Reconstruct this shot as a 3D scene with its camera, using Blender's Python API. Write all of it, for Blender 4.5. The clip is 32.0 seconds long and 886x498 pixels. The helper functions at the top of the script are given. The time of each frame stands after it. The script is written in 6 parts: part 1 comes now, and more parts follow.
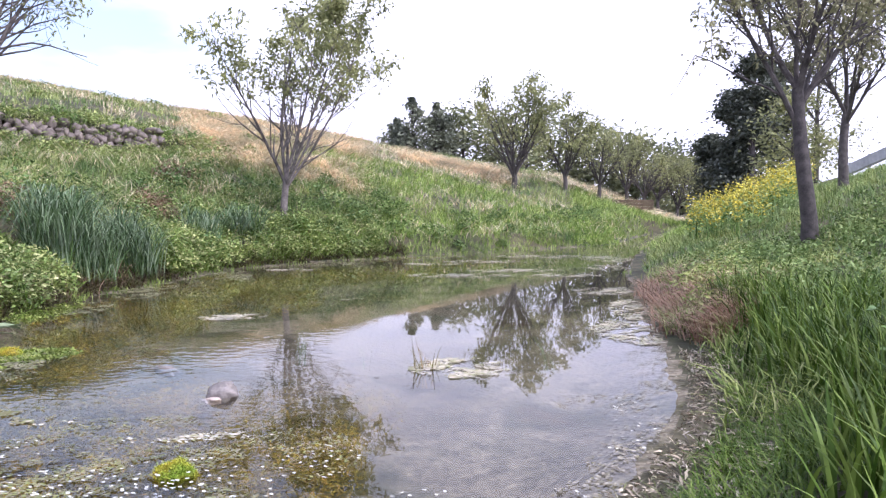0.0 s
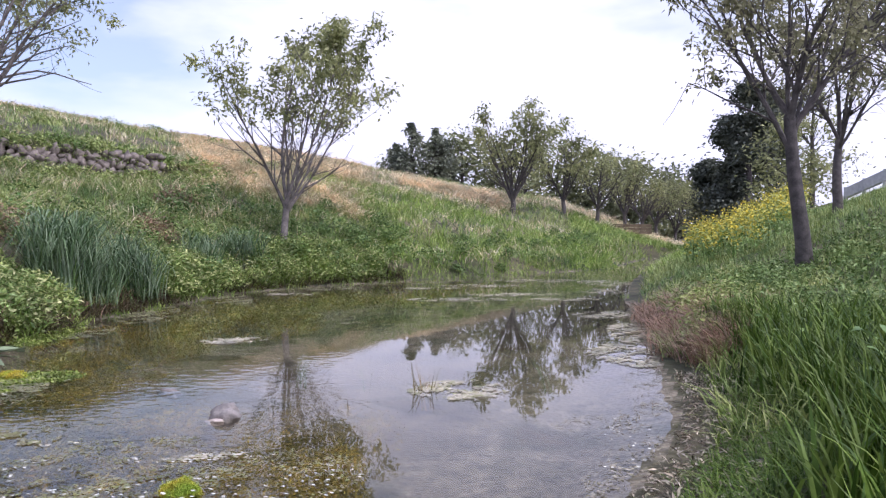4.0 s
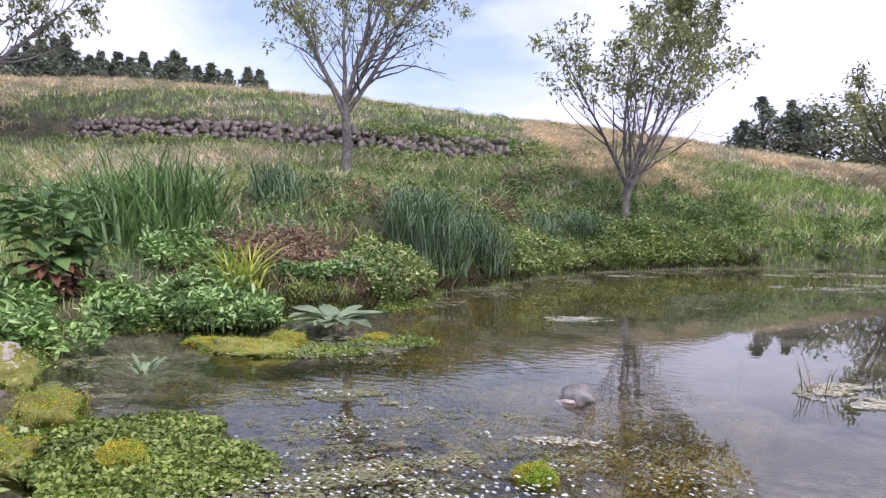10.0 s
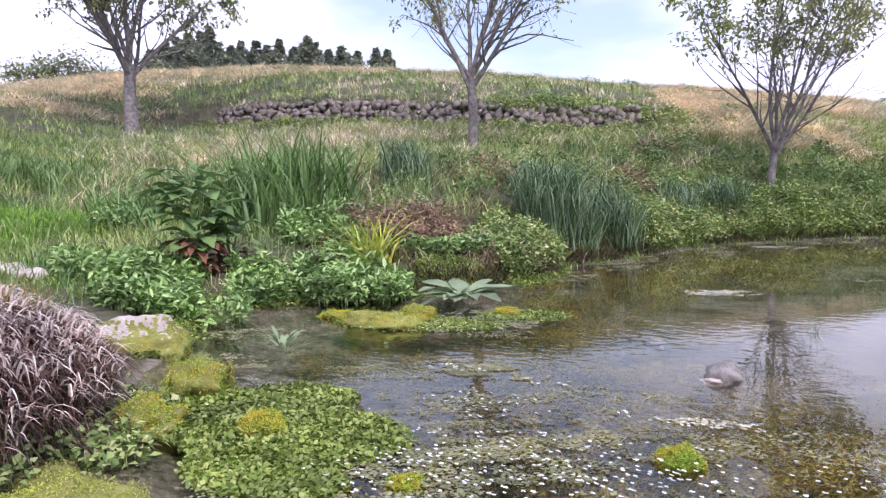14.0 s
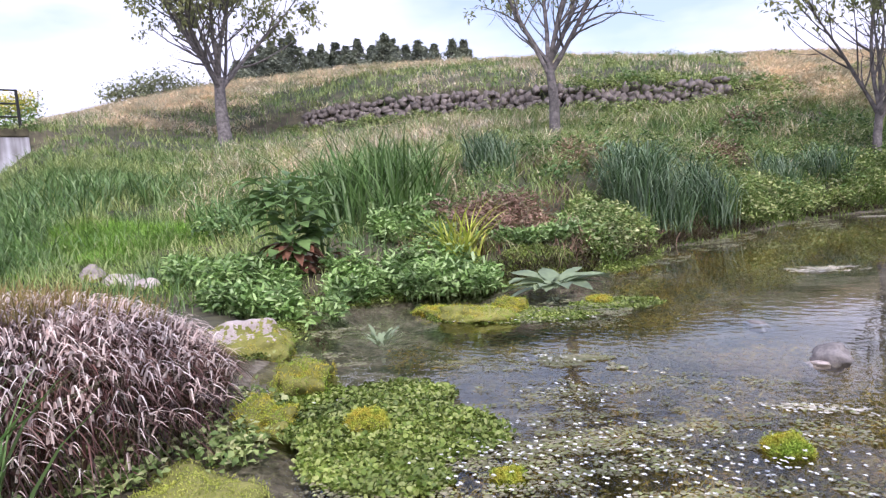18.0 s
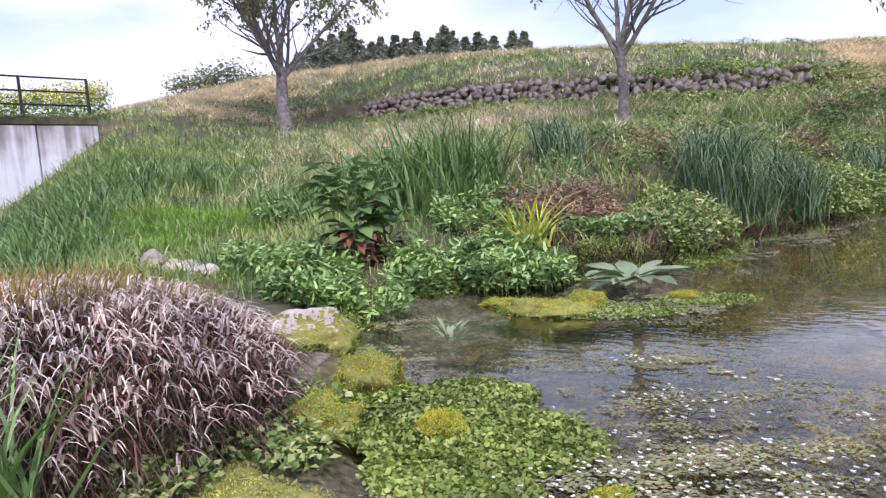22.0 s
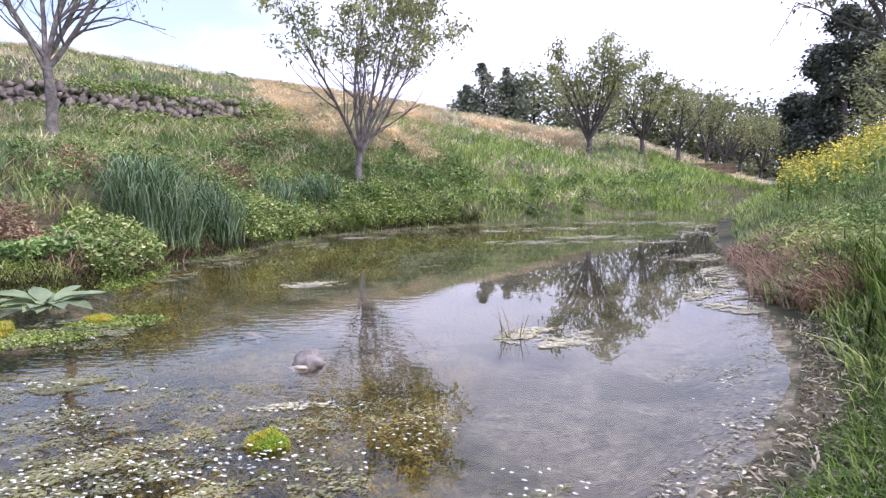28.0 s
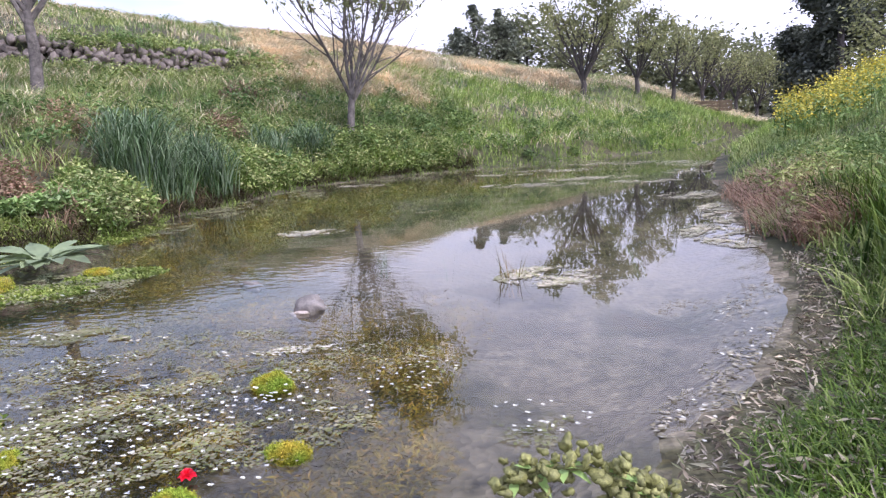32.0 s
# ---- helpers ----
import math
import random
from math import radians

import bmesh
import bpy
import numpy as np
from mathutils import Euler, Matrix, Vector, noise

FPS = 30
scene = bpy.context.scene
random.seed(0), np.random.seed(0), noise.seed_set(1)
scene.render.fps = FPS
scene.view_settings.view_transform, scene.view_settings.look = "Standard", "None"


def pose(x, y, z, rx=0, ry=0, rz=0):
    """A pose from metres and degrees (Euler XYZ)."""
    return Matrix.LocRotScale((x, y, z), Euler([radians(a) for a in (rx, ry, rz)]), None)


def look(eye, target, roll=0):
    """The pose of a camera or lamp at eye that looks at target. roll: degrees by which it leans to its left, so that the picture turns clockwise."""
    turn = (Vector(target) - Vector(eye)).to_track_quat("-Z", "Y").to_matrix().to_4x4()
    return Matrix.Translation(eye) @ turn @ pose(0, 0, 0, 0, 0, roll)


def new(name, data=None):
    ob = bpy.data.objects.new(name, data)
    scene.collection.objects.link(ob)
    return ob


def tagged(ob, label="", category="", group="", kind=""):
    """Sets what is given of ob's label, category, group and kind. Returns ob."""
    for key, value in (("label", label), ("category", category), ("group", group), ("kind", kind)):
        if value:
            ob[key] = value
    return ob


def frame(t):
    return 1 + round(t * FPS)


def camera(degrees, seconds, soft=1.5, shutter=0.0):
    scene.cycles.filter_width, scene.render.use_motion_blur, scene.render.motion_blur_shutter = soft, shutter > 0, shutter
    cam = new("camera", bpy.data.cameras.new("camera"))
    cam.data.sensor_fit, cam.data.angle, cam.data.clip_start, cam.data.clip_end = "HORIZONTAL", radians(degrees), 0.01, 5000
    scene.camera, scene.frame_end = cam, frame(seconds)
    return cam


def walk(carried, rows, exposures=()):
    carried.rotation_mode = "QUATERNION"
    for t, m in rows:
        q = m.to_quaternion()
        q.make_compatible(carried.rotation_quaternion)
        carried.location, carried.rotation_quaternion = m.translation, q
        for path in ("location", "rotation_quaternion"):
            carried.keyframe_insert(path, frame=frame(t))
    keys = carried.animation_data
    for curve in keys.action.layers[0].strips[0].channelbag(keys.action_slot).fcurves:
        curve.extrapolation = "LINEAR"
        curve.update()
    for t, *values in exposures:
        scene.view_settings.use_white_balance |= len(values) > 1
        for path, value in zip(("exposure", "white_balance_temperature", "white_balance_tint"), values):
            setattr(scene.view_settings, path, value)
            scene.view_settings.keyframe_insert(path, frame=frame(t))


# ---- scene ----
cam = camera(63.0, 32.0, soft=1.3)
PATH = [
    (0, (0.052, -0.295, 1.649), (0.060, 1.701, 1.525), 0.19),
    (0.5, (0.051, -0.326, 1.644), (0.109, 1.670, 1.523), 0.64),
    (1, (0.035, -0.345, 1.634), (0.129, 1.651, 1.540), 1.40),
    (1.5, (0.024, -0.352, 1.629), (0.140, 1.643, 1.541), 1.36),
    (2, (0.022, -0.354, 1.625), (0.138, 1.641, 1.540), 1.20),
    (2.5, (0.025, -0.365, 1.629), (0.138, 1.630, 1.549), 0.76),
    (4.5, (0.067, -0.459, 1.654), (0.032, 1.540, 1.601), -0.09),
    (5, (0.074, -0.445, 1.656), (-0.014, 1.552, 1.600), -0.44),
    (5.5, (0.050, -0.353, 1.641), (-0.131, 1.638, 1.582), -0.84),
    (6, (0.010, -0.235, 1.608), (-0.256, 1.747, 1.557), -0.78),
    (6.5, (-0.032, -0.124, 1.576), (-0.376, 1.845, 1.530), -0.99),
    (7, (-0.069, -0.031, 1.560), (-0.452, 1.931, 1.500), -0.60),
    (7.5, (-0.087, 0.068, 1.542), (-0.523, 2.018, 1.466), -0.88),
    (8, (-0.125, 0.127, 1.526), (-0.667, 2.051, 1.446), -0.78),
    (8.5, (-0.162, 0.188, 1.506), (-0.775, 2.090, 1.426), -0.65),
    (9, (-0.192, 0.227, 1.482), (-0.863, 2.109, 1.397), -0.75),
    (9.5, (-0.241, 0.243, 1.470), (-0.984, 2.098, 1.379), -0.34),
    (10, (-0.310, 0.236, 1.464), (-1.175, 2.037, 1.369), 0.08),
    (10.5, (-0.341, 0.270, 1.454), (-1.293, 2.027, 1.353), 0.18),
    (11, (-0.366, 0.305, 1.443), (-1.385, 2.022, 1.332), -0.13),
    (11.5, (-0.379, 0.333, 1.442), (-1.455, 2.015, 1.317), -0.10),
    (12, (-0.390, 0.349, 1.438), (-1.511, 1.999, 1.298), -0.22),
    (12.5, (-0.387, 0.348, 1.446), (-1.539, 1.978, 1.313), -0.57),
    (13, (-0.394, 0.350, 1.442), (-1.567, 1.964, 1.302), -1.20),
    (13.5, (-0.398, 0.370, 1.434), (-1.568, 1.984, 1.279), -1.38),
    (15.5, (-0.405, 0.372, 1.431), (-1.567, 1.992, 1.266), -1.44),
    (16, (-0.407, 0.369, 1.436), (-1.573, 1.985, 1.271), -1.51),
    (16.5, (-0.407, 0.367, 1.444), (-1.596, 1.966, 1.279), -1.91),
    (17, (-0.412, 0.349, 1.449), (-1.642, 1.917, 1.283), -3.08),
    (17.5, (-0.383, 0.324, 1.471), (-1.686, 1.832, 1.306), -4.50),
    (18, (-0.358, 0.302, 1.492), (-1.711, 1.764, 1.315), -5.23),
    (18.5, (-0.360, 0.296, 1.494), (-1.732, 1.739, 1.312), -6.19),
    (19, (-0.357, 0.270, 1.523), (-1.766, 1.677, 1.337), -5.83),
    (19.5, (-0.379, 0.272, 1.516), (-1.810, 1.656, 1.323), -6.05),
    (20, (-0.456, 0.337, 1.487), (-1.878, 1.730, 1.298), -5.72),
    (20.5, (-0.742, 0.477, 1.424), (-2.189, 1.846, 1.245), -4.39),
    (21, (-0.871, 0.550, 1.396), (-2.344, 1.891, 1.212), -4.08),
    (21.5, (-0.887, 0.571, 1.392), (-2.357, 1.915, 1.210), -4.43),
    (22, (-0.843, 0.559, 1.397), (-2.304, 1.912, 1.217), -4.67),
    (22.5, (-0.713, 0.499, 1.429), (-2.148, 1.882, 1.252), -4.94),
    (23, (-0.450, 0.398, 1.473), (-1.825, 1.839, 1.293), -5.40),
    (23.5, (-0.405, 0.394, 1.475), (-1.713, 1.896, 1.297), -5.47),
    (24, (-0.405, 0.398, 1.471), (-1.688, 1.922, 1.295), -5.13),
    (24.5, (-0.390, 0.380, 1.454), (-1.569, 1.988, 1.297), -4.11),
    (25, (-0.370, 0.323, 1.439), (-1.413, 2.022, 1.288), -3.46),
    (25.5, (-0.343, 0.259, 1.440), (-1.219, 2.053, 1.307), -2.50),
    (27.5, (-0.144, 0.105, 1.553), (-0.473, 2.066, 1.338), -0.69),
    (28, (-0.119, -0.017, 1.594), (-0.303, 1.963, 1.384), -0.70),
    (28.5, (-0.123, -0.120, 1.617), (-0.136, 1.867, 1.392), -1.65),
    (29, (-0.125, -0.137, 1.618), (-0.075, 1.847, 1.371), -0.77),
    (29.5, (-0.117, -0.139, 1.613), (-0.070, 1.845, 1.366), -0.69),
    (30, (-0.110, -0.146, 1.611), (-0.066, 1.839, 1.369), -0.67),
    (30.5, (-0.093, -0.164, 1.610), (-0.061, 1.822, 1.375), -0.90),
    (31, (-0.088, -0.160, 1.592), (-0.071, 1.824, 1.345), -1.46),
    (31.5, (-0.090, -0.116, 1.555), (-0.132, 1.858, 1.235), -3.31),
    (32, (-0.132, -0.011, 1.541), (-0.308, 1.949, 1.188), -2.42),
]
walk(cam, [(t, look(eye, target, roll)) for t, eye, target, roll in PATH], [(0.0, -0.42, 5950, 22), (1.0, -0.79, 5950, 22), (2.0, -0.87, 5950, 22), (5.0, -0.87, 5950, 22), (9.0, -0.97, 5950, 22), (13.0, -0.69, 5950, 22), (22.0, -0.77, 5950, 22), (25.0, -0.55, 5950, 22), (28.0, -0.55, 5950, 22), (32.0, -0.62, 5950, 22)])

# ---- sky and light ----
SUN_ELEV, SUN_AZ = radians(50), radians(-125)   # azimuth: turned from +y to the left
world = bpy.data.worlds.new("sky")
scene.world = world
world.use_nodes = True
wn, wl = world.node_tree.nodes, world.node_tree.links
wn.clear()
w_out = wn.new("ShaderNodeOutputWorld")
w_bg = wn.new("ShaderNodeBackground")
w_sky = wn.new("ShaderNodeTexSky")
w_sky.sky_type = "NISHITA"
w_sky.sun_disc = False
w_sky.sun_elevation, w_sky.sun_rotation = SUN_ELEV, -SUN_AZ
w_sky.air_density, w_sky.dust_density = 1.0, 2.5
w_bg.inputs["Strength"].default_value = 0.15
w_co = wn.new("ShaderNodeTexCoord")
w_map = wn.new("ShaderNodeMapping")
w_map.inputs["Scale"].default_value = (1.0, 1.0, 3.2)
w_map.inputs["Location"].default_value = (2.3, 0.7, 0.4)
w_no = wn.new("ShaderNodeTexNoise")
w_no.inputs["Scale"].default_value, w_no.inputs["Detail"].default_value, w_no.inputs["Roughness"].default_value = 1.6, 6.0, 0.55
w_ramp = wn.new("ShaderNodeValToRGB")
w_ramp.color_ramp.elements[0].position, w_ramp.color_ramp.elements[1].position = 0.22, 0.44
w_ramp.color_ramp.elements[0].color = (0.3, 0.3, 0.3, 1)
w_mix = wn.new("ShaderNodeMix")
w_mix.data_type = "RGBA"
w_dot = wn.new("ShaderNodeVectorMath")   # thin cloud is brightest round the sun
w_dot.operation = "DOT_PRODUCT"
w_dot.inputs[1].default_value = (-math.sin(SUN_AZ) * math.cos(SUN_ELEV), math.cos(SUN_AZ) * math.cos(SUN_ELEV), math.sin(SUN_ELEV))
w_near = wn.new("ShaderNodeMapRange")
w_near.interpolation_type = "SMOOTHERSTEP"
w_near.inputs["From Min"].default_value, w_near.inputs["From Max"].default_value = 0.25, 1.0
w_near.inputs["To Min"].default_value, w_near.inputs["To Max"].default_value = 15.0, 19.0
w_cloud = wn.new("ShaderNodeVectorMath")
w_cloud.operation = "SCALE"
w_cloud.inputs[0].default_value = (0.97, 0.98, 1.15)
wl.new(w_co.outputs["Generated"], w_dot.inputs[0])
wl.new(w_dot.outputs["Value"], w_near.inputs["Value"])
wl.new(w_near.outputs["Result"], w_cloud.inputs["Scale"])
wl.new(w_cloud.outputs["Vector"], w_mix.inputs["B"])
wl.new(w_co.outputs["Generated"], w_map.inputs["Vector"])
wl.new(w_map.outputs["Vector"], w_no.inputs["Vector"])
w_sep = wn.new("ShaderNodeSeparateXYZ")
w_low = wn.new("ShaderNodeMath")   # cloud thins towards the zenith
w_low.operation = "MULTIPLY_ADD"
w_low.inputs[1].default_value = -0.3
wl.new(w_co.outputs["Generated"], w_sep.inputs["Vector"])
wl.new(w_sep.outputs["Z"], w_low.inputs[0])
wl.new(w_no.outputs["Fac"], w_low.inputs[2])
w_gap = wn.new("ShaderNodeVectorMath")   # the cloud opens over the hill
w_gap.operation = "DOT_PRODUCT"
w_gap.inputs[1].default_value = (-0.38, 0.72, 0.58)
w_open = wn.new("ShaderNodeMapRange")
w_open.interpolation_type = "SMOOTHSTEP"
w_open.inputs["From Min"].default_value, w_open.inputs["From Max"].default_value = 0.83, 0.98
w_open.inputs["To Min"].default_value, w_open.inputs["To Max"].default_value = 0.0, 0.24
w_thin = wn.new("ShaderNodeMath")
w_thin.operation = "SUBTRACT"
wl.new(w_co.outputs["Generated"], w_gap.inputs[0])
wl.new(w_gap.outputs["Value"], w_open.inputs["Value"])
wl.new(w_low.outputs[0], w_thin.inputs[0])
wl.new(w_open.outputs["Result"], w_thin.inputs[1])
wl.new(w_thin.outputs[0], w_ramp.inputs["Fac"])
wl.new(w_ramp.outputs["Color"], w_mix.inputs["Factor"])
w_blue = wn.new("ShaderNodeVectorMath")   # thin bright haze in the gaps between the clouds
w_blue.operation = "MULTIPLY"
w_blue.inputs[1].default_value = (2.1, 2.25, 2.25)
wl.new(w_sky.outputs["Color"], w_blue.inputs[0])
wl.new(w_blue.outputs["Vector"], w_mix.inputs["A"])
wl.new(w_mix.outputs["Result"], w_bg.inputs["Color"])
wl.new(w_bg.outputs["Background"], w_out.inputs["Surface"])

sun_data = bpy.data.lights.new("sun", "SUN")
sun_data.energy, sun_data.angle, sun_data.color = 4.6, radians(6), (1.0, 0.96, 0.9)
sun = new("sun", sun_data)
sun_way = Vector((-math.sin(SUN_AZ) * math.cos(SUN_ELEV), math.cos(SUN_AZ) * math.cos(SUN_ELEV), math.sin(SUN_ELEV)))
sun.matrix_world = look(sun_way * 50, (0, 0, 0))


# ---- materials ----
def nodes_of(name):
    m = bpy.data.materials.new(name)
    m.use_nodes = True
    return m, m.node_tree.nodes, m.node_tree.links, m.node_tree.nodes["Principled BSDF"]


def plant(name, colours, rough=0.55, patch=0.6, glow=0.18, patch_colours=None, gain=1.2, grey=0.0):
    """A leaf or blade surface: colours by single leaf, patches over the ground, light let through."""
    m, n, l, p = nodes_of(name)
    geo = n.new("ShaderNodeNewGeometry")
    ramp = n.new("ShaderNodeValToRGB")
    els = ramp.color_ramp.elements
    while len(els) < len(colours):
        els.new(0.5)
    for k, c in enumerate(colours):
        els[k].position = k / max(1, len(colours) - 1)
        mean = sum(c) / 3
        els[k].color = (*[min(0.9, gain * (v * (1 - grey) + mean * grey)) for v in c], 1)
    l.new(geo.outputs["Random Per Island"], ramp.inputs["Fac"])
    noi = n.new("ShaderNodeTexNoise")
    noi.inputs["Scale"].default_value, noi.inputs["Detail"].default_value = patch, 3.0
    l.new(geo.outputs["Position"], noi.inputs["Vector"])
    r2 = n.new("ShaderNodeValToRGB")
    e2 = r2.color_ramp.elements
    if patch_colours:
        e2[0].position, e2[0].color = 0.38, (*patch_colours[0], 1)
        e2[1].position, e2[1].color = 0.64, (*patch_colours[1], 1)
    else:
        e2[0].position, e2[0].color = 0.3, (0.62, 0.64, 0.66, 1)
        e2[1].position, e2[1].color = 0.7, (1.4, 1.36, 1.24, 1)
    l.new(noi.outputs["Fac"], r2.inputs["Fac"])
    mix = n.new("ShaderNodeMix")
    mix.data_type, mix.blend_type = "RGBA", "MULTIPLY"
    mix.inputs["Factor"].default_value = 1.0
    l.new(ramp.outputs["Color"], mix.inputs["A"])
    l.new(r2.outputs["Color"], mix.inputs["B"])
    l.new(mix.outputs["Result"], p.inputs["Base Color"])
    p.inputs["Roughness"].default_value = rough
    p.inputs["Specular IOR Level"].default_value = 0.3
    if glow > 0:
        tr = n.new("ShaderNodeBsdfTranslucent")
        sh = n.new("ShaderNodeMixShader")
        sh.inputs["Fac"].default_value = glow
        l.new(mix.outputs["Result"], tr.inputs["Color"])
        l.new(p.outputs["BSDF"], sh.inputs[1])
        l.new(tr.outputs["BSDF"], sh.inputs[2])
        l.new(sh.outputs["Shader"], n["Material Output"].inputs["Surface"])
    return m


def solid(name, a, b, scale=6.0, fine=40.0, rough=0.8, bump=0.3, metal=0.0, depth=0.02):
    """A surface of two tones mixed by coarse and fine noise, with relief."""
    m, n, l, p = nodes_of(name)
    co = n.new("ShaderNodeTexCoord")
    n1 = n.new("ShaderNodeTexNoise")
    n1.inputs["Scale"].default_value, n1.inputs["Detail"].default_value = scale, 5.0
    n2 = n.new("ShaderNodeTexNoise")
    n2.inputs["Scale"].default_value, n2.inputs["Detail"].default_value = fine, 4.0
    l.new(co.outputs["Object"], n1.inputs["Vector"])
    l.new(co.outputs["Object"], n2.inputs["Vector"])
    ad = n.new("ShaderNodeMath")
    ad.operation = "MULTIPLY_ADD"
    ad.inputs[1].default_value = 0.45
    l.new(n2.outputs["Fac"], ad.inputs[0])
    l.new(n1.outputs["Fac"], ad.inputs[2])
    ramp = n.new("ShaderNodeValToRGB")
    ramp.color_ramp.elements[0].position, ramp.color_ramp.elements[0].color = 0.55, (*a, 1)
    ramp.color_ramp.elements[1].position, ramp.color_ramp.elements[1].color = 0.92, (*b, 1)
    l.new(ad.outputs[0], ramp.inputs["Fac"])
    info = n.new("ShaderNodeObjectInfo")
    mr = n.new("ShaderNodeMapRange")
    mr.inputs["To Min"].default_value, mr.inputs["To Max"].default_value = 0.75, 1.25
    l.new(info.outputs["Random"], mr.inputs["Value"])
    vv = n.new("ShaderNodeVectorMath")
    vv.operation = "SCALE"
    l.new(ramp.outputs["Color"], vv.inputs[0])
    l.new(mr.outputs["Result"], vv.inputs["Scale"])
    l.new(vv.outputs["Vector"], p.inputs["Base Color"])
    bp = n.new("ShaderNodeBump")
    bp.inputs["Strength"].default_value, bp.inputs["Distance"].default_value = bump, depth
    l.new(ad.outputs[0], bp.inputs["Height"])
    l.new(bp.outputs["Normal"], p.inputs["Normal"])
    p.inputs["Roughness"].default_value, p.inputs["Metallic"].default_value = rough, metal
    return m


def ground_material():
    """Soil under grass; green, with dry straw patches higher up the hill."""
    m, n, l, p = nodes_of("meadow_soil")
    geo = n.new("ShaderNodeNewGeometry")
    n1 = n.new("ShaderNodeTexNoise")
    n1.inputs["Scale"].default_value, n1.inputs["Detail"].default_value = 0.22, 6.0
    n2 = n.new("ShaderNodeTexNoise")
    n2.inputs["Scale"].default_value, n2.inputs["Detail"].default_value = 3.0, 6.0
    for k in (n1, n2):
        l.new(geo.outputs["Position"], k.inputs["Vector"])
    r1 = n.new("ShaderNodeValToRGB")
    e = r1.color_ramp.elements
    e[0].position, e[0].color = 0.35, (0.035, 0.045, 0.018, 1)
    e[1].position, e[1].color = 0.62, (0.13, 0.112, 0.07, 1)
    l.new(n1.outputs["Fac"], r1.inputs["Fac"])
    r2 = n.new("ShaderNodeValToRGB")
    e = r2.color_ramp.elements
    e[0].position, e[0].color = 0.3, (0.5, 0.5, 0.5, 1)
    e[1].position, e[1].color = 0.7, (1.3, 1.3, 1.2, 1)
    l.new(n2.outputs["Fac"], r2.inputs["Fac"])
    mix = n.new("ShaderNodeMix")
    mix.data_type, mix.blend_type = "RGBA", "MULTIPLY"
    mix.inputs["Factor"].default_value = 1.0
    l.new(r1.outputs["Color"], mix.inputs["A"])
    l.new(r2.outputs["Color"], mix.inputs["B"])
    l.new(mix.outputs["Result"], p.inputs["Base Color"])
    p.inputs["Roughness"].default_value = 0.95
    bp = n.new("ShaderNodeBump")
    bp.inputs["Strength"].default_value, bp.inputs["Distance"].default_value = 0.6, 0.08
    l.new(n2.outputs["Fac"], bp.inputs["Height"])
    l.new(bp.outputs["Normal"], p.inputs["Normal"])
    return m


def bed_material():
    """Pond bed: grey silt and pebbles with olive and rust-brown weed."""
    m, n, l, p = nodes_of("pond_bed_silt")
    geo = n.new("ShaderNodeNewGeometry")
    n1 = n.new("ShaderNodeTexNoise")
    n1.inputs["Scale"].default_value, n1.inputs["Detail"].default_value, n1.inputs["Distortion"].default_value = 0.9, 7.0, 0.6
    n2 = n.new("ShaderNodeTexNoise")
    n2.inputs["Scale"].default_value, n2.inputs["Detail"].default_value, n2.inputs["Roughness"].default_value = 7.0, 8.0, 0.7
    vo = n.new("ShaderNodeTexVoronoi")
    vo.inputs["Scale"].default_value = 16.0
    for k in (n1, n2, vo):
        l.new(geo.outputs["Position"], k.inputs["Vector"])
    r1 = n.new("ShaderNodeValToRGB")
    e = r1.color_ramp.elements
    e[0].position, e[0].color = 0.36, (0.15, 0.128, 0.095, 1)
    e[1].position, e[1].color = 0.58, (0.075, 0.072, 0.034, 1)
    e.new(0.46).color = (0.23, 0.2, 0.155, 1)
    e.new(0.68).color = (0.09, 0.066, 0.028, 1)
    l.new(n1.outputs["Fac"], r1.inputs["Fac"])
    r2 = n.new("ShaderNodeValToRGB")
    e = r2.color_ramp.elements
    e[0].position, e[0].color = 0.36, (0.35, 0.34, 0.28, 1)
    e[1].position, e[1].color = 0.64, (1.4, 1.38, 1.3, 1)
    l.new(n2.outputs["Fac"], r2.inputs["Fac"])
    mix = n.new("ShaderNodeMix")
    mix.data_type, mix.blend_type = "RGBA", "MULTIPLY"
    mix.inputs["Factor"].default_value = 1.0
    l.new(r1.outputs["Color"], mix.inputs["A"])
    l.new(r2.outputs["Color"], mix.inputs["B"])
    l.new(mix.outputs["Result"], p.inputs["Base Color"])
    p.inputs["Roughness"].default_value = 0.9
    bp = n.new("ShaderNodeBump")
    bp.inputs["Strength"].default_value, bp.inputs["Distance"].default_value = 0.7, 0.04
    l.new(vo.outputs["Distance"], bp.inputs["Height"])
    l.new(bp.outputs["Normal"], p.inputs["Normal"])
    return m


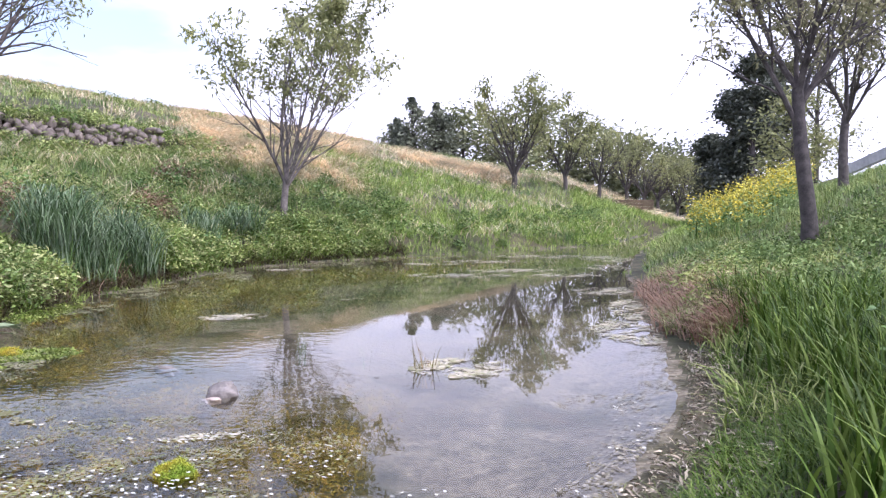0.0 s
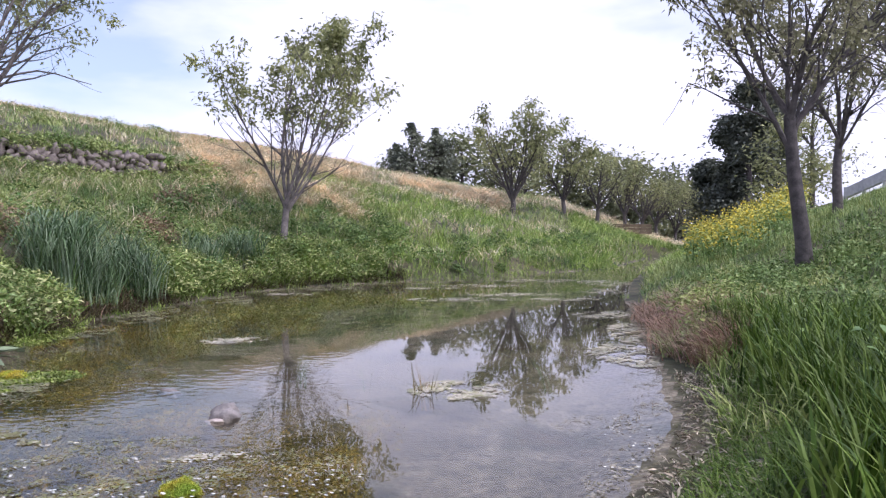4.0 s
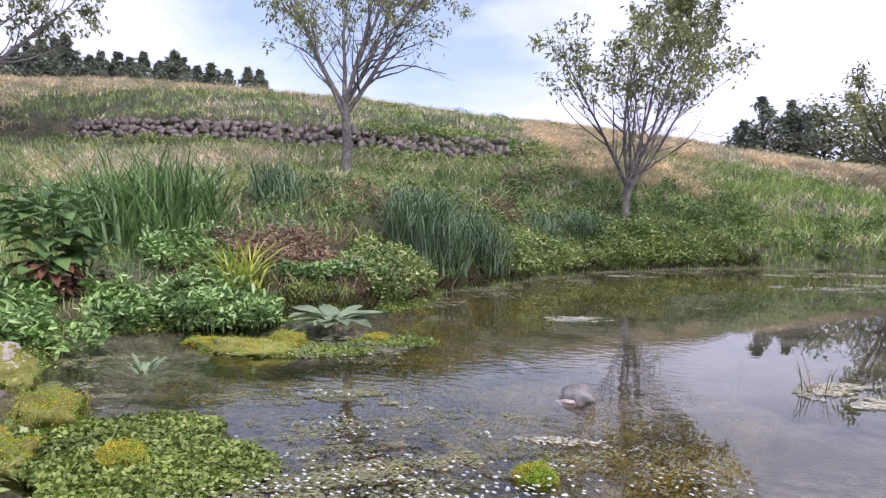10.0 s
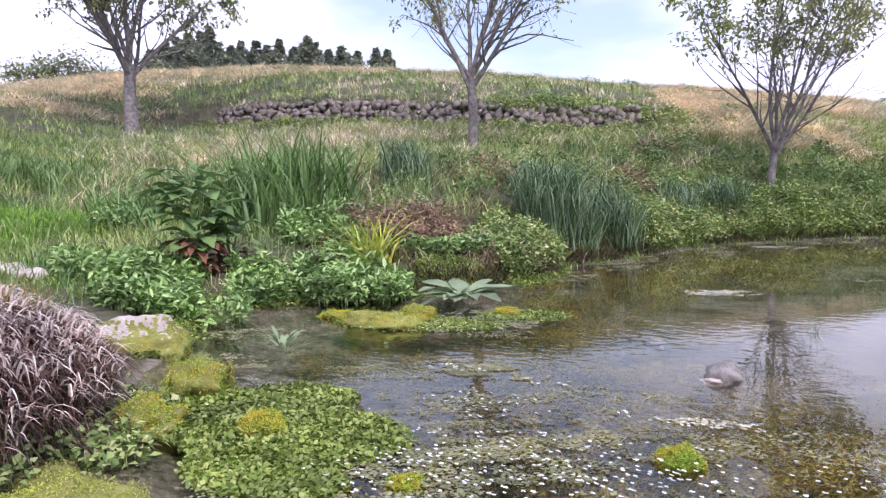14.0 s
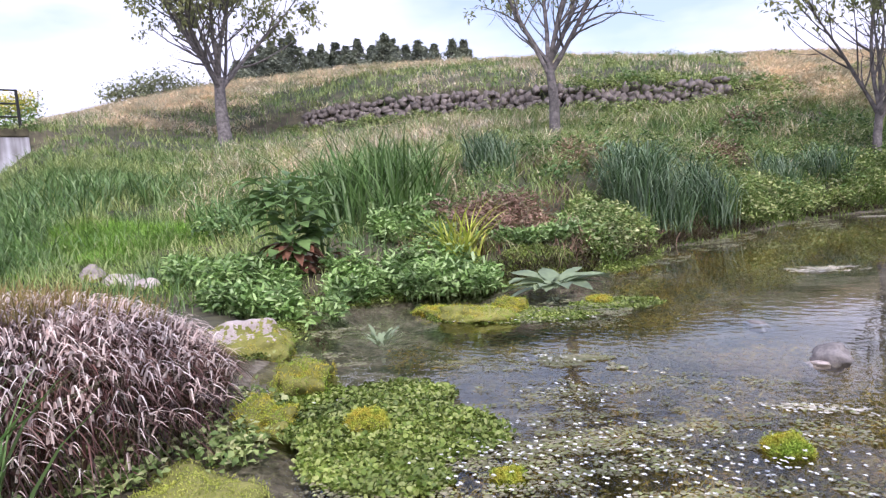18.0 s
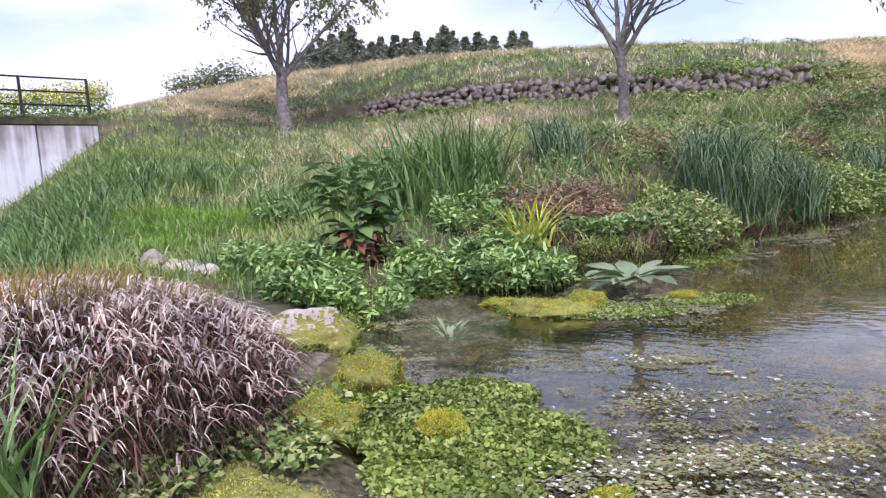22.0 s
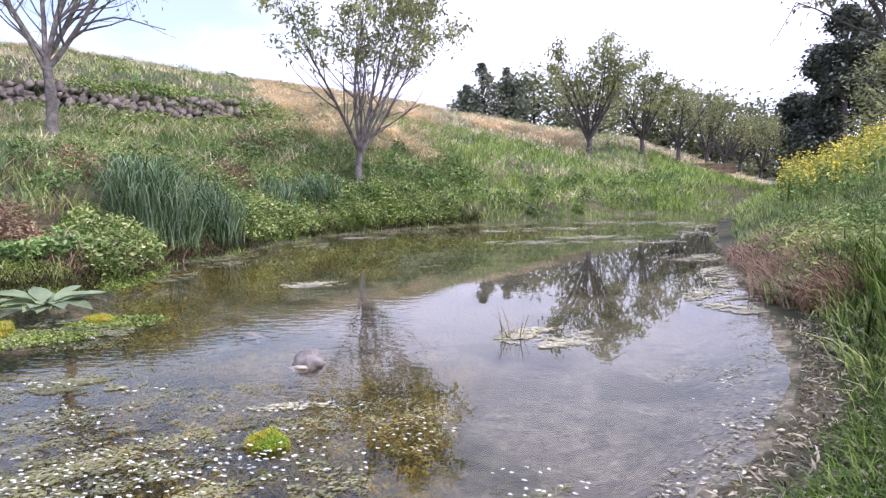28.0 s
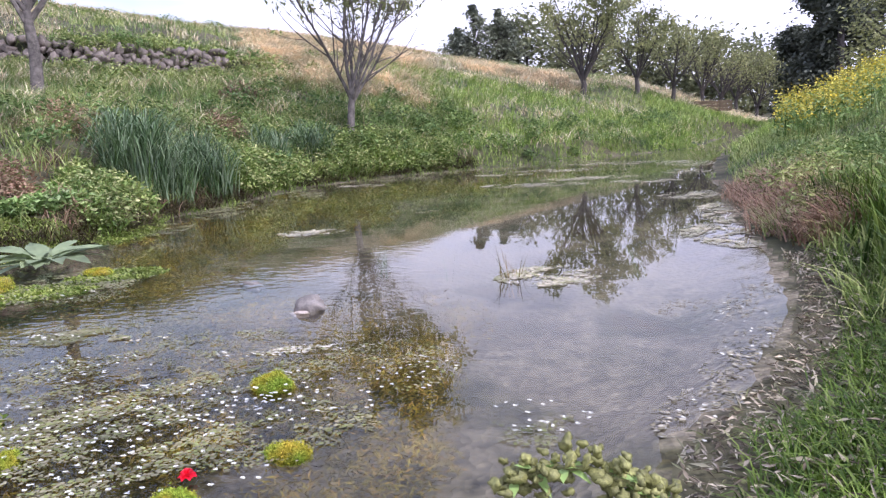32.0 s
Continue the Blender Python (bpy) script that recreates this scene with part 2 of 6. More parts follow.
def streaked(name):
    """Pale concrete with dark rain streaks that run down from the top edge."""
    m, n, l, p = nodes_of(name)
    co = n.new("ShaderNodeTexCoord")
    mp = n.new("ShaderNodeMapping")
    mp.inputs["Scale"].default_value = (3.2, 3.2, 0.22)
    l.new(co.outputs["Object"], mp.inputs["Vector"])
    long_noise, blotch = n.new("ShaderNodeTexNoise"), n.new("ShaderNodeTexNoise")
    long_noise.inputs["Scale"].default_value, long_noise.inputs["Detail"].default_value = 1.0, 5.0
    blotch.inputs["Scale"].default_value, blotch.inputs["Detail"].default_value = 1.6, 6.0
    l.new(mp.outputs["Vector"], long_noise.inputs["Vector"])
    l.new(co.outputs["Object"], blotch.inputs["Vector"])
    xyz = n.new("ShaderNodeSeparateXYZ")
    l.new(co.outputs["Object"], xyz.inputs[0])
    reach = n.new("ShaderNodeMapRange")
    reach.inputs["From Min"].default_value, reach.inputs["From Max"].default_value = 0.9, 2.6
    reach.inputs["To Min"].default_value, reach.inputs["To Max"].default_value = -0.12, 0.2
    l.new(xyz.outputs["Z"], reach.inputs["Value"])
    total = n.new("ShaderNodeMath")
    total.operation = "ADD"
    l.new(long_noise.outputs["Fac"], total.inputs[0])
    l.new(reach.outputs["Result"], total.inputs[1])
    more = n.new("ShaderNodeMath")
    more.operation = "MULTIPLY_ADD"
    more.inputs[1].default_value = 0.3
    l.new(blotch.outputs["Fac"], more.inputs[0])
    l.new(total.outputs[0], more.inputs[2])
    ramp = n.new("ShaderNodeValToRGB")
    e = ramp.color_ramp.elements
    e[0].position, e[0].color = 0.55, (0.74, 0.73, 0.77, 1)
    e[1].position, e[1].color = 0.92, (0.26, 0.24, 0.23, 1)
    e.new(0.72).color = (0.56, 0.54, 0.56, 1)
    l.new(more.outputs[0], ramp.inputs["Fac"])
    l.new(ramp.outputs["Color"], p.inputs["Base Color"])
    bp = n.new("ShaderNodeBump")
    bp.inputs["Strength"].default_value, bp.inputs["Distance"].default_value = 0.2, 0.02
    l.new(blotch.outputs["Fac"], bp.inputs["Height"])
    l.new(bp.outputs["Normal"], p.inputs["Normal"])
    p.inputs["Roughness"].default_value = 0.85
    return m


def water_material():
    """Clear shallow water: a rippled mirror by Fresnel over the tinted bed."""
    m, n, l, p = nodes_of("clear_pond_water")
    n.remove(p)
    tr = n.new("ShaderNodeBsdfTransparent")
    tr.inputs["Color"].default_value = (0.94, 0.95, 0.93, 1)
    gl = n.new("ShaderNodeBsdfGlossy")
    gl.inputs["Roughness"].default_value = 0.008
    gl.inputs["Color"].default_value = (1.0, 1.0, 1.0, 1)
    fr = n.new("ShaderNodeFresnel")
    fr.inputs["IOR"].default_value = 1.333
    geo = n.new("ShaderNodeNewGeometry")
    mp = n.new("ShaderNodeMapping")
    mp.inputs["Scale"].default_value = (1.0, 1.6, 1.0)
    mp.inputs["Rotation"].default_value = (0, 0, radians(-12))
    n1 = n.new("ShaderNodeTexNoise")
    n1.inputs["Scale"].default_value, n1.inputs["Detail"].default_value = 6.0, 1.5
    n2 = n.new("ShaderNodeTexNoise")
    n2.inputs["Scale"].default_value = 0.5
    sep = n.new("ShaderNodeSeparateXYZ")
    l.new(geo.outputs["Position"], sep.inputs["Vector"])
    l.new(geo.outputs["Position"], mp.inputs["Vector"])
    l.new(mp.outputs["Vector"], n1.inputs["Vector"])
    l.new(geo.outputs["Position"], n2.inputs["Vector"])
    run = n.new("ShaderNodeMapRange")   # the stream enters at the west side and runs livelier there
    run.interpolation_type = "SMOOTHSTEP"
    run.inputs["From Min"].default_value, run.inputs["From Max"].default_value = -0.5, -1.5
    run.inputs["To Min"].default_value, run.inputs["To Max"].default_value = 0.0, 0.045
    l.new(sep.outputs["X"], run.inputs["Value"])
    far = n.new("ShaderNodeMapRange")   # and lies calm again under the far bank
    far.interpolation_type = "SMOOTHSTEP"
    far.inputs["From Min"].default_value, far.inputs["From Max"].default_value = 11.0, 7.0
    l.new(sep.outputs["Y"], far.inputs["Value"])
    flow = n.new("ShaderNodeMath")
    flow.operation = "MULTIPLY"
    l.new(run.outputs["Result"], flow.inputs[0])
    l.new(far.outputs["Result"], flow.inputs[1])
    r = n.new("ShaderNodeMapRange")
    r.inputs["From Min"].default_value, r.inputs["From Max"].default_value = 0.4, 0.65
    r.inputs["To Min"].default_value, r.inputs["To Max"].default_value = 0.002, 0.008
    l.new(n2.outputs["Fac"], r.inputs["Value"])
    total = n.new("ShaderNodeMath")
    total.operation = "ADD"
    l.new(r.outputs["Result"], total.inputs[0])
    l.new(flow.outputs[0], total.inputs[1])
    bp = n.new("ShaderNodeBump")
    bp.inputs["Distance"].default_value = 0.05
    l.new(total.outputs[0], bp.inputs["Strength"])
    l.new(n1.outputs["Fac"], bp.inputs["Height"])
    l.new(bp.outputs["Normal"], gl.inputs["Normal"])
    l.new(bp.outputs["Normal"], fr.inputs["Normal"])
    sh = n.new("ShaderNodeMixShader")
    l.new(fr.outputs["Fac"], sh.inputs["Fac"])
    l.new(tr.outputs["BSDF"], sh.inputs[1])
    l.new(gl.outputs["BSDF"], sh.inputs[2])
    l.new(sh.outputs["Shader"], n["Material Output"].inputs["Surface"])
    return m


M_GROUND, M_BED, M_WATER = ground_material(), bed_material(), water_material()
M_GRASS = plant("meadow_grass", [(0.07, 0.12, 0.03), (0.15, 0.21, 0.065), (0.27, 0.32, 0.14), (0.2, 0.27, 0.105), (0.33, 0.35, 0.2)], patch=0.7, gain=1.4, patch_colours=((0.55, 0.7, 0.56), (1.4, 1.26, 1.05)))
M_SHRUB = plant("dark_shrub_leaves", [(0.03, 0.06, 0.015), (0.07, 0.12, 0.03), (0.12, 0.18, 0.06), (0.2, 0.26, 0.11)], patch=1.2, gain=1.5)
M_STRAW = plant("dry_straw_grass", [(0.63, 0.51, 0.39), (0.75, 0.63, 0.51), (0.47, 0.39, 0.28), (0.66, 0.56, 0.45), (0.34, 0.31, 0.16)], patch=0.8, gain=1.42, patch_colours=((0.66, 0.68, 0.6), (1.28, 1.18, 1.08)))
M_LUSH = plant("lush_grass", [(0.08, 0.15, 0.025), (0.16, 0.26, 0.05), (0.26, 0.36, 0.08), (0.4, 0.48, 0.17)], patch=1.2, gain=1.2)
M_TALL = plant("tall_bank_grass", [(0.03, 0.07, 0.01), (0.075, 0.15, 0.018), (0.15, 0.25, 0.035), (0.27, 0.37, 0.09), (0.05, 0.1, 0.012)], patch=1.4, gain=0.76)
M_VIVID = plant("vivid_turf_blades", [(0.12, 0.25, 0.035), (0.2, 0.35, 0.055), (0.3, 0.45, 0.1)], patch=1.0)
M_BLUE = plant("blue_green_blades", [(0.04, 0.085, 0.03), (0.09, 0.16, 0.07), (0.16, 0.25, 0.125), (0.34, 0.43, 0.3), (0.07, 0.13, 0.05)], patch=1.5, rough=0.5, gain=0.95)
M_REED = plant("tall_green_blades", [(0.06, 0.13, 0.03), (0.13, 0.23, 0.065), (0.21, 0.33, 0.12), (0.34, 0.43, 0.22)], patch=1.2, rough=0.5, gain=0.95)
M_HERB = plant("herb_leaves", [(0.06, 0.1, 0.025), (0.13, 0.19, 0.055), (0.23, 0.28, 0.1), (0.38, 0.38, 0.2)], patch=1.6, gain=1.45)
M_RUST = plant("rusty_dead_stems", [(0.2, 0.11, 0.08), (0.36, 0.22, 0.16), (0.46, 0.32, 0.25), (0.2, 0.18, 0.09)], patch=1.0, glow=0.15, gain=0.95)
M_CRESS = plant("watercress_leaves", [(0.09, 0.15, 0.018), (0.2, 0.28, 0.05), (0.32, 0.39, 0.1), (0.42, 0.46, 0.17)], patch=2.5, rough=0.45, gain=0.88)
M_MINT = plant("broad_green_leaves", [(0.065, 0.13, 0.03), (0.17, 0.28, 0.08), (0.29, 0.41, 0.15), (0.4, 0.5, 0.25)], patch=2.0, rough=0.45, gain=1.15)
M_LEAF = plant("tree_leaves", [(0.18, 0.2, 0.09), (0.28, 0.3, 0.14), (0.42, 0.43, 0.24)], patch=0.8, glow=0.45, gain=1.15)
M_LEAF_BROWN = plant("brownish_tree_leaves", [(0.14, 0.14, 0.08), (0.22, 0.22, 0.13), (0.31, 0.3, 0.2)], patch=0.8, glow=0.35, gain=1.3)
M_DARK = plant("dark_evergreen", [(0.06, 0.07, 0.058), (0.1, 0.115, 0.09), (0.15, 0.165, 0.13)], patch=0.3, glow=0.15)
M_CEDAR = plant("skyline_conifer_needles", [(0.12, 0.135, 0.11), (0.18, 0.2, 0.15), (0.26, 0.28, 0.21)], patch=0.3, glow=0.25, gain=1.3)
M_LEAF_FAR = plant("streamside_leaves", [(0.2, 0.22, 0.11), (0.29, 0.31, 0.15), (0.42, 0.43, 0.24)], patch=0.8, glow=0.45, gain=1.1)
M_WOOD = plant("far_woods_leaves", [(0.13, 0.15, 0.09), (0.2, 0.22, 0.12), (0.3, 0.31, 0.17)], patch=0.12, glow=0.25, gain=1.3)
M_YELLOW = plant("yellow_blossom", [(0.7, 0.56, 0.06), (0.8, 0.68, 0.12), (0.36, 0.38, 0.1), (0.55, 0.5, 0.1)], patch=1.0, gain=1.0)
M_PURPLE = plant("faded_pink_blades", [(0.04, 0.018, 0.016), (0.15, 0.06, 0.05), (0.36, 0.17, 0.14), (0.66, 0.47, 0.42), (0.12, 0.1, 0.03), (0.05, 0.03, 0.025), (0.4, 0.22, 0.18), (0.16, 0.08, 0.06)], patch=1.6, rough=0.5, gain=0.52)
M_TIP = plant("bleached_pink_blades", [(0.6, 0.45, 0.41), (0.74, 0.61, 0.56), (0.82, 0.73, 0.69)], patch=2.0, gain=1.0)
M_MOSS = plant("yellow_green_moss", [(0.19, 0.22, 0.03), (0.27, 0.29, 0.045), (0.36, 0.35, 0.07)], patch=7.0, glow=0.2, rough=0.9, patch_colours=((0.75, 1.0, 0.8), (1.3, 1.0, 0.8)), gain=1.6)
M_SCUM = plant("floating_weed", [(0.12, 0.12, 0.06), (0.24, 0.22, 0.13), (0.38, 0.35, 0.25), (0.22, 0.25, 0.09), (0.34, 0.37, 0.16)], patch=2.5, glow=0.1, gain=0.95)
M_PALE = plant("pale_floating_debris", [(0.2, 0.19, 0.13), (0.36, 0.33, 0.27), (0.56, 0.51, 0.45), (0.22, 0.24, 0.1), (0.3, 0.26, 0.2)], patch=2.5, glow=0.1, gain=1.35)
M_WEED = plant("submerged_weed", [(0.14, 0.11, 0.025), (0.26, 0.2, 0.045), (0.34, 0.3, 0.06), (0.36, 0.23, 0.08), (0.2, 0.2, 0.06)], patch=2.4, glow=0.1, gain=1.3, patch_colours=((0.4, 0.42, 0.4), (1.35, 1.25, 1.0)))
M_PETAL = plant("white_petals", [(0.72, 0.72, 0.68), (0.8, 0.8, 0.78), (0.85, 0.84, 0.8)], patch=3.0, glow=0.2)
M_LITTER = plant("straw_and_leaf_litter", [(0.06, 0.05, 0.04), (0.15, 0.12, 0.09), (0.34, 0.29, 0.23), (0.5, 0.44, 0.37), (0.12, 0.14, 0.05)], patch=2.5, glow=0.05)
M_LITTER_PALE = plant("drifted_litter", [(0.14, 0.12, 0.09), (0.26, 0.23, 0.18), (0.5, 0.46, 0.4), (0.2, 0.19, 0.1), (0.3, 0.27, 0.22)], patch=2.5, glow=0.05, gain=1.0)
M_DOCK = plant("dark_broad_leaf", [(0.05, 0.11, 0.03), (0.09, 0.17, 0.05), (0.14, 0.22, 0.08), (0.2, 0.28, 0.13)], patch=3.0, rough=0.5, gain=1.15)
M_GREY_LEAF = plant("grey_green_broad_leaf", [(0.22, 0.3, 0.16), (0.3, 0.38, 0.22), (0.4, 0.48, 0.32)], patch=3.0, rough=0.55, gain=0.8)
M_REDLEAF = plant("red_brown_leaf", [(0.11, 0.045, 0.03), (0.19, 0.085, 0.055), (0.26, 0.15, 0.09)], patch=3.0, gain=1.0)
M_SPIKE = plant("yellow_green_spikes", [(0.25, 0.33, 0.04), (0.4, 0.44, 0.07), (0.5, 0.45, 0.14)], patch=2.0)
# near-black: holds the grass mound's inner shade as colour; reused along the bank edge
M_CORE = plant("darkened_stems", [(0.03, 0.022, 0.015), (0.06, 0.045, 0.025), (0.09, 0.075, 0.03)], patch=2.0, glow=0.0)
M_SPIKE_OLIVE = plant("olive_brown_stems", [(0.14, 0.12, 0.03), (0.24, 0.19, 0.06), (0.3, 0.2, 0.1)], patch=2.0)
M_BUD = solid("green_buds", (0.13, 0.13, 0.04), (0.36, 0.36, 0.13), 90, 300, 0.6, 0.3, depth=0.002)
M_RED = plant("crimson_petals", [(0.6, 0.01, 0.03), (0.72, 0.02, 0.05)], patch=20.0, glow=0.15)
M_ROCK = solid("pinkish_grey_rock", (0.16, 0.145, 0.135), (0.34, 0.305, 0.285), 7, 50, 0.85, 0.5)
M_ROCK_MOSS = solid("moss_grown_rock", (0.14, 0.15, 0.03), (0.31, 0.29, 0.08), 5, 60, 0.95, 0.7)
M_WHITE_ROCK = solid("pale_rock", (0.34, 0.28, 0.25), (0.56, 0.48, 0.44), 6, 50, 0.85, 0.4)
M_BOARD = solid("weathered_board", (0.1, 0.075, 0.05), (0.2, 0.15, 0.1), 4, 40, 0.9, 0.4)
M_STEEL = solid("galvanised_steel", (0.35, 0.36, 0.37), (0.55, 0.56, 0.57), 5, 60, 0.5, 0.1, 0.6)
M_BARK = solid("grey_bark", (0.085, 0.075, 0.07), (0.25, 0.22, 0.205), 8, 60, 0.85, 0.6)
M_BARK_DARK = solid("dark_bark", (0.05, 0.044, 0.044), (0.13, 0.115, 0.11), 8, 60, 0.9, 0.7)
M_STONE = solid("wall_stone", (0.055, 0.047, 0.042), (0.28, 0.235, 0.21), 3, 30, 0.85, 0.6)
M_CONCRETE = solid("weathered_concrete", (0.46, 0.46, 0.5), (0.76, 0.76, 0.8), 0.7, 9, 0.8, 0.15)
M_STAINED = streaked("rain_streaked_concrete")
M_LIME = plant("lime_moss_tips", [(0.28, 0.34, 0.05), (0.4, 0.44, 0.09), (0.5, 0.5, 0.14)], patch=5.0, glow=0.2, rough=0.9, gain=1.0)
M_IRON = solid("black_iron", (0.015, 0.015, 0.016), (0.03, 0.028, 0.028), 20, 90, 0.5, 0.1)


# ---- mesh helpers ----
def mesh_from(name, verts, faces, mat, smooth=False):
    """A mesh from arrays; faces: a list of integer arrays, one for each number of corners."""
    me = bpy.data.meshes.new(name)
    verts = np.asarray(verts, np.float32)
    faces = [np.asarray(f, np.int32) for f in faces if len(f)]
    me.vertices.add(len(verts))
    me.vertices.foreach_set("co", verts.ravel())
    loops = np.concatenate([f.ravel() for f in faces])
    sizes = np.concatenate([np.full(len(f), f.shape[1], np.int32) for f in faces])
    me.loops.add(len(loops))
    me.loops.foreach_set("vertex_index", loops)
    me.polygons.add(len(sizes))
    me.polygons.foreach_set("loop_start", np.concatenate([[0], np.cumsum(sizes)[:-1]]).astype(np.int32))
    if smooth:
        me.polygons.foreach_set("use_smooth", np.ones(len(sizes), bool))
    me.update(calc_edges=True)
    me.validate()
    me.materials.append(mat)
    return me


def under(ob, parent):
    ob.parent = parent
    return ob


def part(name, bm, mat, parent=None, label="", smooth=False):
    """Links a bmesh as one mesh object."""
    me = bpy.data.meshes.new(name)
    if smooth:
        for f in bm.faces:
            f.smooth = True
    bm.to_mesh(me)
    bm.free()
    me.materials.append(mat)
    ob = new(name, me)
    if parent:
        ob.parent = parent
    if label:
        ob["label"] = label
    return ob


def empty(name, place, label, category, group="", kind=""):
    ob = new(name)
    ob.location = place
    ob.empty_display_size = 0.1
    return tagged(ob, label, category, group, kind)


RNG = np.random.default_rng(7)


class Heap:
    """Many small pieces gathered into one mesh."""
    def __init__(self):
        self.v, self.q, self.t, self.n = [], [], [], 0

    def add(self, verts, quads=None, tris=None):
        """verts: (N, k, 3) for N alike pieces with k corners; faces index into one piece."""
        N, k, _ = verts.shape
        base = self.n + k * np.arange(N)[:, None, None]
        if quads is not None and len(quads):
            self.q.append((np.asarray(quads)[None] + base).reshape(-1, 4))
        if tris is not None and len(tris):
            self.t.append((np.asarray(tris)[None] + base).reshape(-1, 3))
        self.v.append(verts.reshape(-1, 3))
        self.n += N * k

    def mesh(self, name, mat):
        fs = []
        if self.t:
            fs.append(np.concatenate(self.t))
        if self.q:
            fs.append(np.concatenate(self.q))
        return mesh_from(name, np.concatenate(self.v), fs, mat)


def blades(heap, at, height, width, bend, lean=0.25, segs=2, yaw=None, droop=1.0):
    """Grass blades, one for each foot in at; each narrows to a tip and bends over."""
    N = len(at)
    if not N:
        return
    yaw = RNG.uniform(0, 2 * np.pi, N) if yaw is None else yaw
    d = np.stack([np.cos(yaw), np.sin(yaw), np.zeros(N)], 1)
    side = np.stack([-np.sin(yaw), np.cos(yaw), np.zeros(N)], 1)
    tw = RNG.normal(0, 0.5, N)
    side = side * np.cos(tw)[:, None] + d * np.sin(tw)[:, None]
    lean = np.abs(RNG.normal(0, lean, N))
    arc = RNG.uniform(1.7, 2.75, N)   # how far round the longest blades bow
    rows = []
    for k in range(segs + 1):
        u = k / segs
        out = (lean * u + bend * u ** (2.2 if droop < 5 else 1.35)) * height
        up = height * (u - 0.5 * droop * np.minimum(bend, 1.6) * u ** 3) if droop < 5 else height * np.sin(u * arc)
        mid = at + d * out[:, None] + np.stack([0 * up, 0 * up, up], 1)
        w = width * (1 - u) ** 0.7 * 0.5 if k < segs else 0
        if k < segs:
            rows += [mid - side * np.reshape(w, (-1, 1)), mid + side * np.reshape(w, (-1, 1))]
        else:
            rows += [mid]
    v = np.stack(rows, 1)
    quads = [(2 * k, 2 * k + 1, 2 * k + 3, 2 * k + 2) for k in range(segs - 1)]
    heap.add(v, quads, [(2 * segs - 2, 2 * segs - 1, 2 * segs)])


def leaves(heap, at, length, width, up=0.3, full=False):
    """Leaves as two folded halves, one for each place."""
    N = len(at)
    if not N:
        return
    yaw = RNG.uniform(0, 2 * np.pi, N)
    pitch = RNG.normal(up, 0.45, N)
    roll = RNG.normal(0, 0.6, N)
    d = np.stack([np.cos(yaw) * np.cos(pitch), np.sin(yaw) * np.cos(pitch), np.sin(pitch)], 1)
    s0 = np.stack([-np.sin(yaw), np.cos(yaw), 0 * yaw], 1)
    nrm = np.cross(d, s0)
    s = s0 * np.cos(roll)[:, None] + nrm * np.sin(roll)[:, None]
    nrm = np.cross(d, s)
    L, W = np.reshape(length * np.ones(N), (-1, 1)), np.reshape(width * np.ones(N), (-1, 1))
    a = at
    tip = at + d * L - nrm * L * 0.12
    l1 = at + d * L * 0.45 + s * W * 0.5 + nrm * W * 0.15
    r1 = at + d * L * 0.45 - s * W * 0.5 + nrm * W * 0.15
    if full:
        l2, r2 = l1 + d * L * 0.33 - s * W * 0.08 - nrm * L * 0.03, r1 + d * L * 0.33 + s * W * 0.08 - nrm * L * 0.03
        l1, r1 = l1 - d * L * 0.2, r1 - d * L * 0.2
        mid = at + d * L * 0.5
        heap.add(np.stack([a, l1, l2, tip, r2, r1, mid], 1), [(0, 1, 2, 6), (6, 2, 3, 4), (0, 6, 4, 5)], None)
        return
    heap.add(np.stack([a, l1, tip, r1], 1), None, [(0, 1, 2), (0, 2, 3)])


# ---- the ground ----
POND = np.array([(0.2, 1.9), (0.75, 3.2), (1.25, 3.8), (1.8, 4.7), (2.4, 6.2), (2.8, 8.0), (3.1, 9.6), (3.7, 12.6), (4.7, 17.0), (6.4, 22.6),
                 (8.6, 28.8), (11.5, 35.0), (13.5, 41.0), (12.0, 41.0), (9.6, 35.5), (6.9, 29.2), (3.4, 26.3), (1.2, 24.4), (-1.3, 22.2), (-3.7, 20.2), (-5.1, 18.0),
                 (-5.7, 15.0), (-6.2, 12.5), (-5.8, 10.2), (-6.4, 8.6), (-7.4, 7.4), (-8.2, 6.3), (-7.6, 5.3), (-6.6, 4.2), (-5.6, 3.2), (-4.8, 2.8),
                 (-4.2, 2.1), (-3.6, 1.5), (-1.8, 1.3)])
HUB = np.array((-0.3, 0.1))
AZ = [-60, -24, -19, -15, -9.6, -0.8, 8, 17, 25, 33, 45, 53, 60, 70, 78, 110]
D_SHORE = [40, 40, 31, 30, 28, 24, 21, 18.8, 15.5, 12.5, 9.5, 9, 9, 9, 10, 10]
Z_BANK = [0.3, 0.3, 0.35, 0.45, 0.5, 0.55, 0.6, 0.6, 0.55, 0.45, 0.25, 0.2, 0.2, 0.2, 0.2, 0.2]
D_WALL = [60, 50, 45, 40, 36, 32, 29, 28.5, 28.5, 29, 33, 37, 36, 33, 32, 30]
Z_WALL = [0.5, 0.5, 0.5, 1.0, 1.5, 2.2, 2.95, 3.45, 3.4, 3.8, 4.55, 4.65, 4.8, 4.7, 1.6, 1.2]
STEP = [0, 0, 0, 0, 0, 0, 0, 0.1, 0.9, 1.0, 1.0, 0.9, 0, 0.2, 3.3, 3.7]
POWER = [1, 1, 1, 1, 1, 0.95, 0.85, 0.72, 0.6, 0.55, 0.85, 1.05, 1.15, 1.15, 1.0, 1.0]
D_TOP = [80, 70, 70, 60, 55, 50, 48, 46, 46, 47, 50, 54, 55, 52, 50, 50]
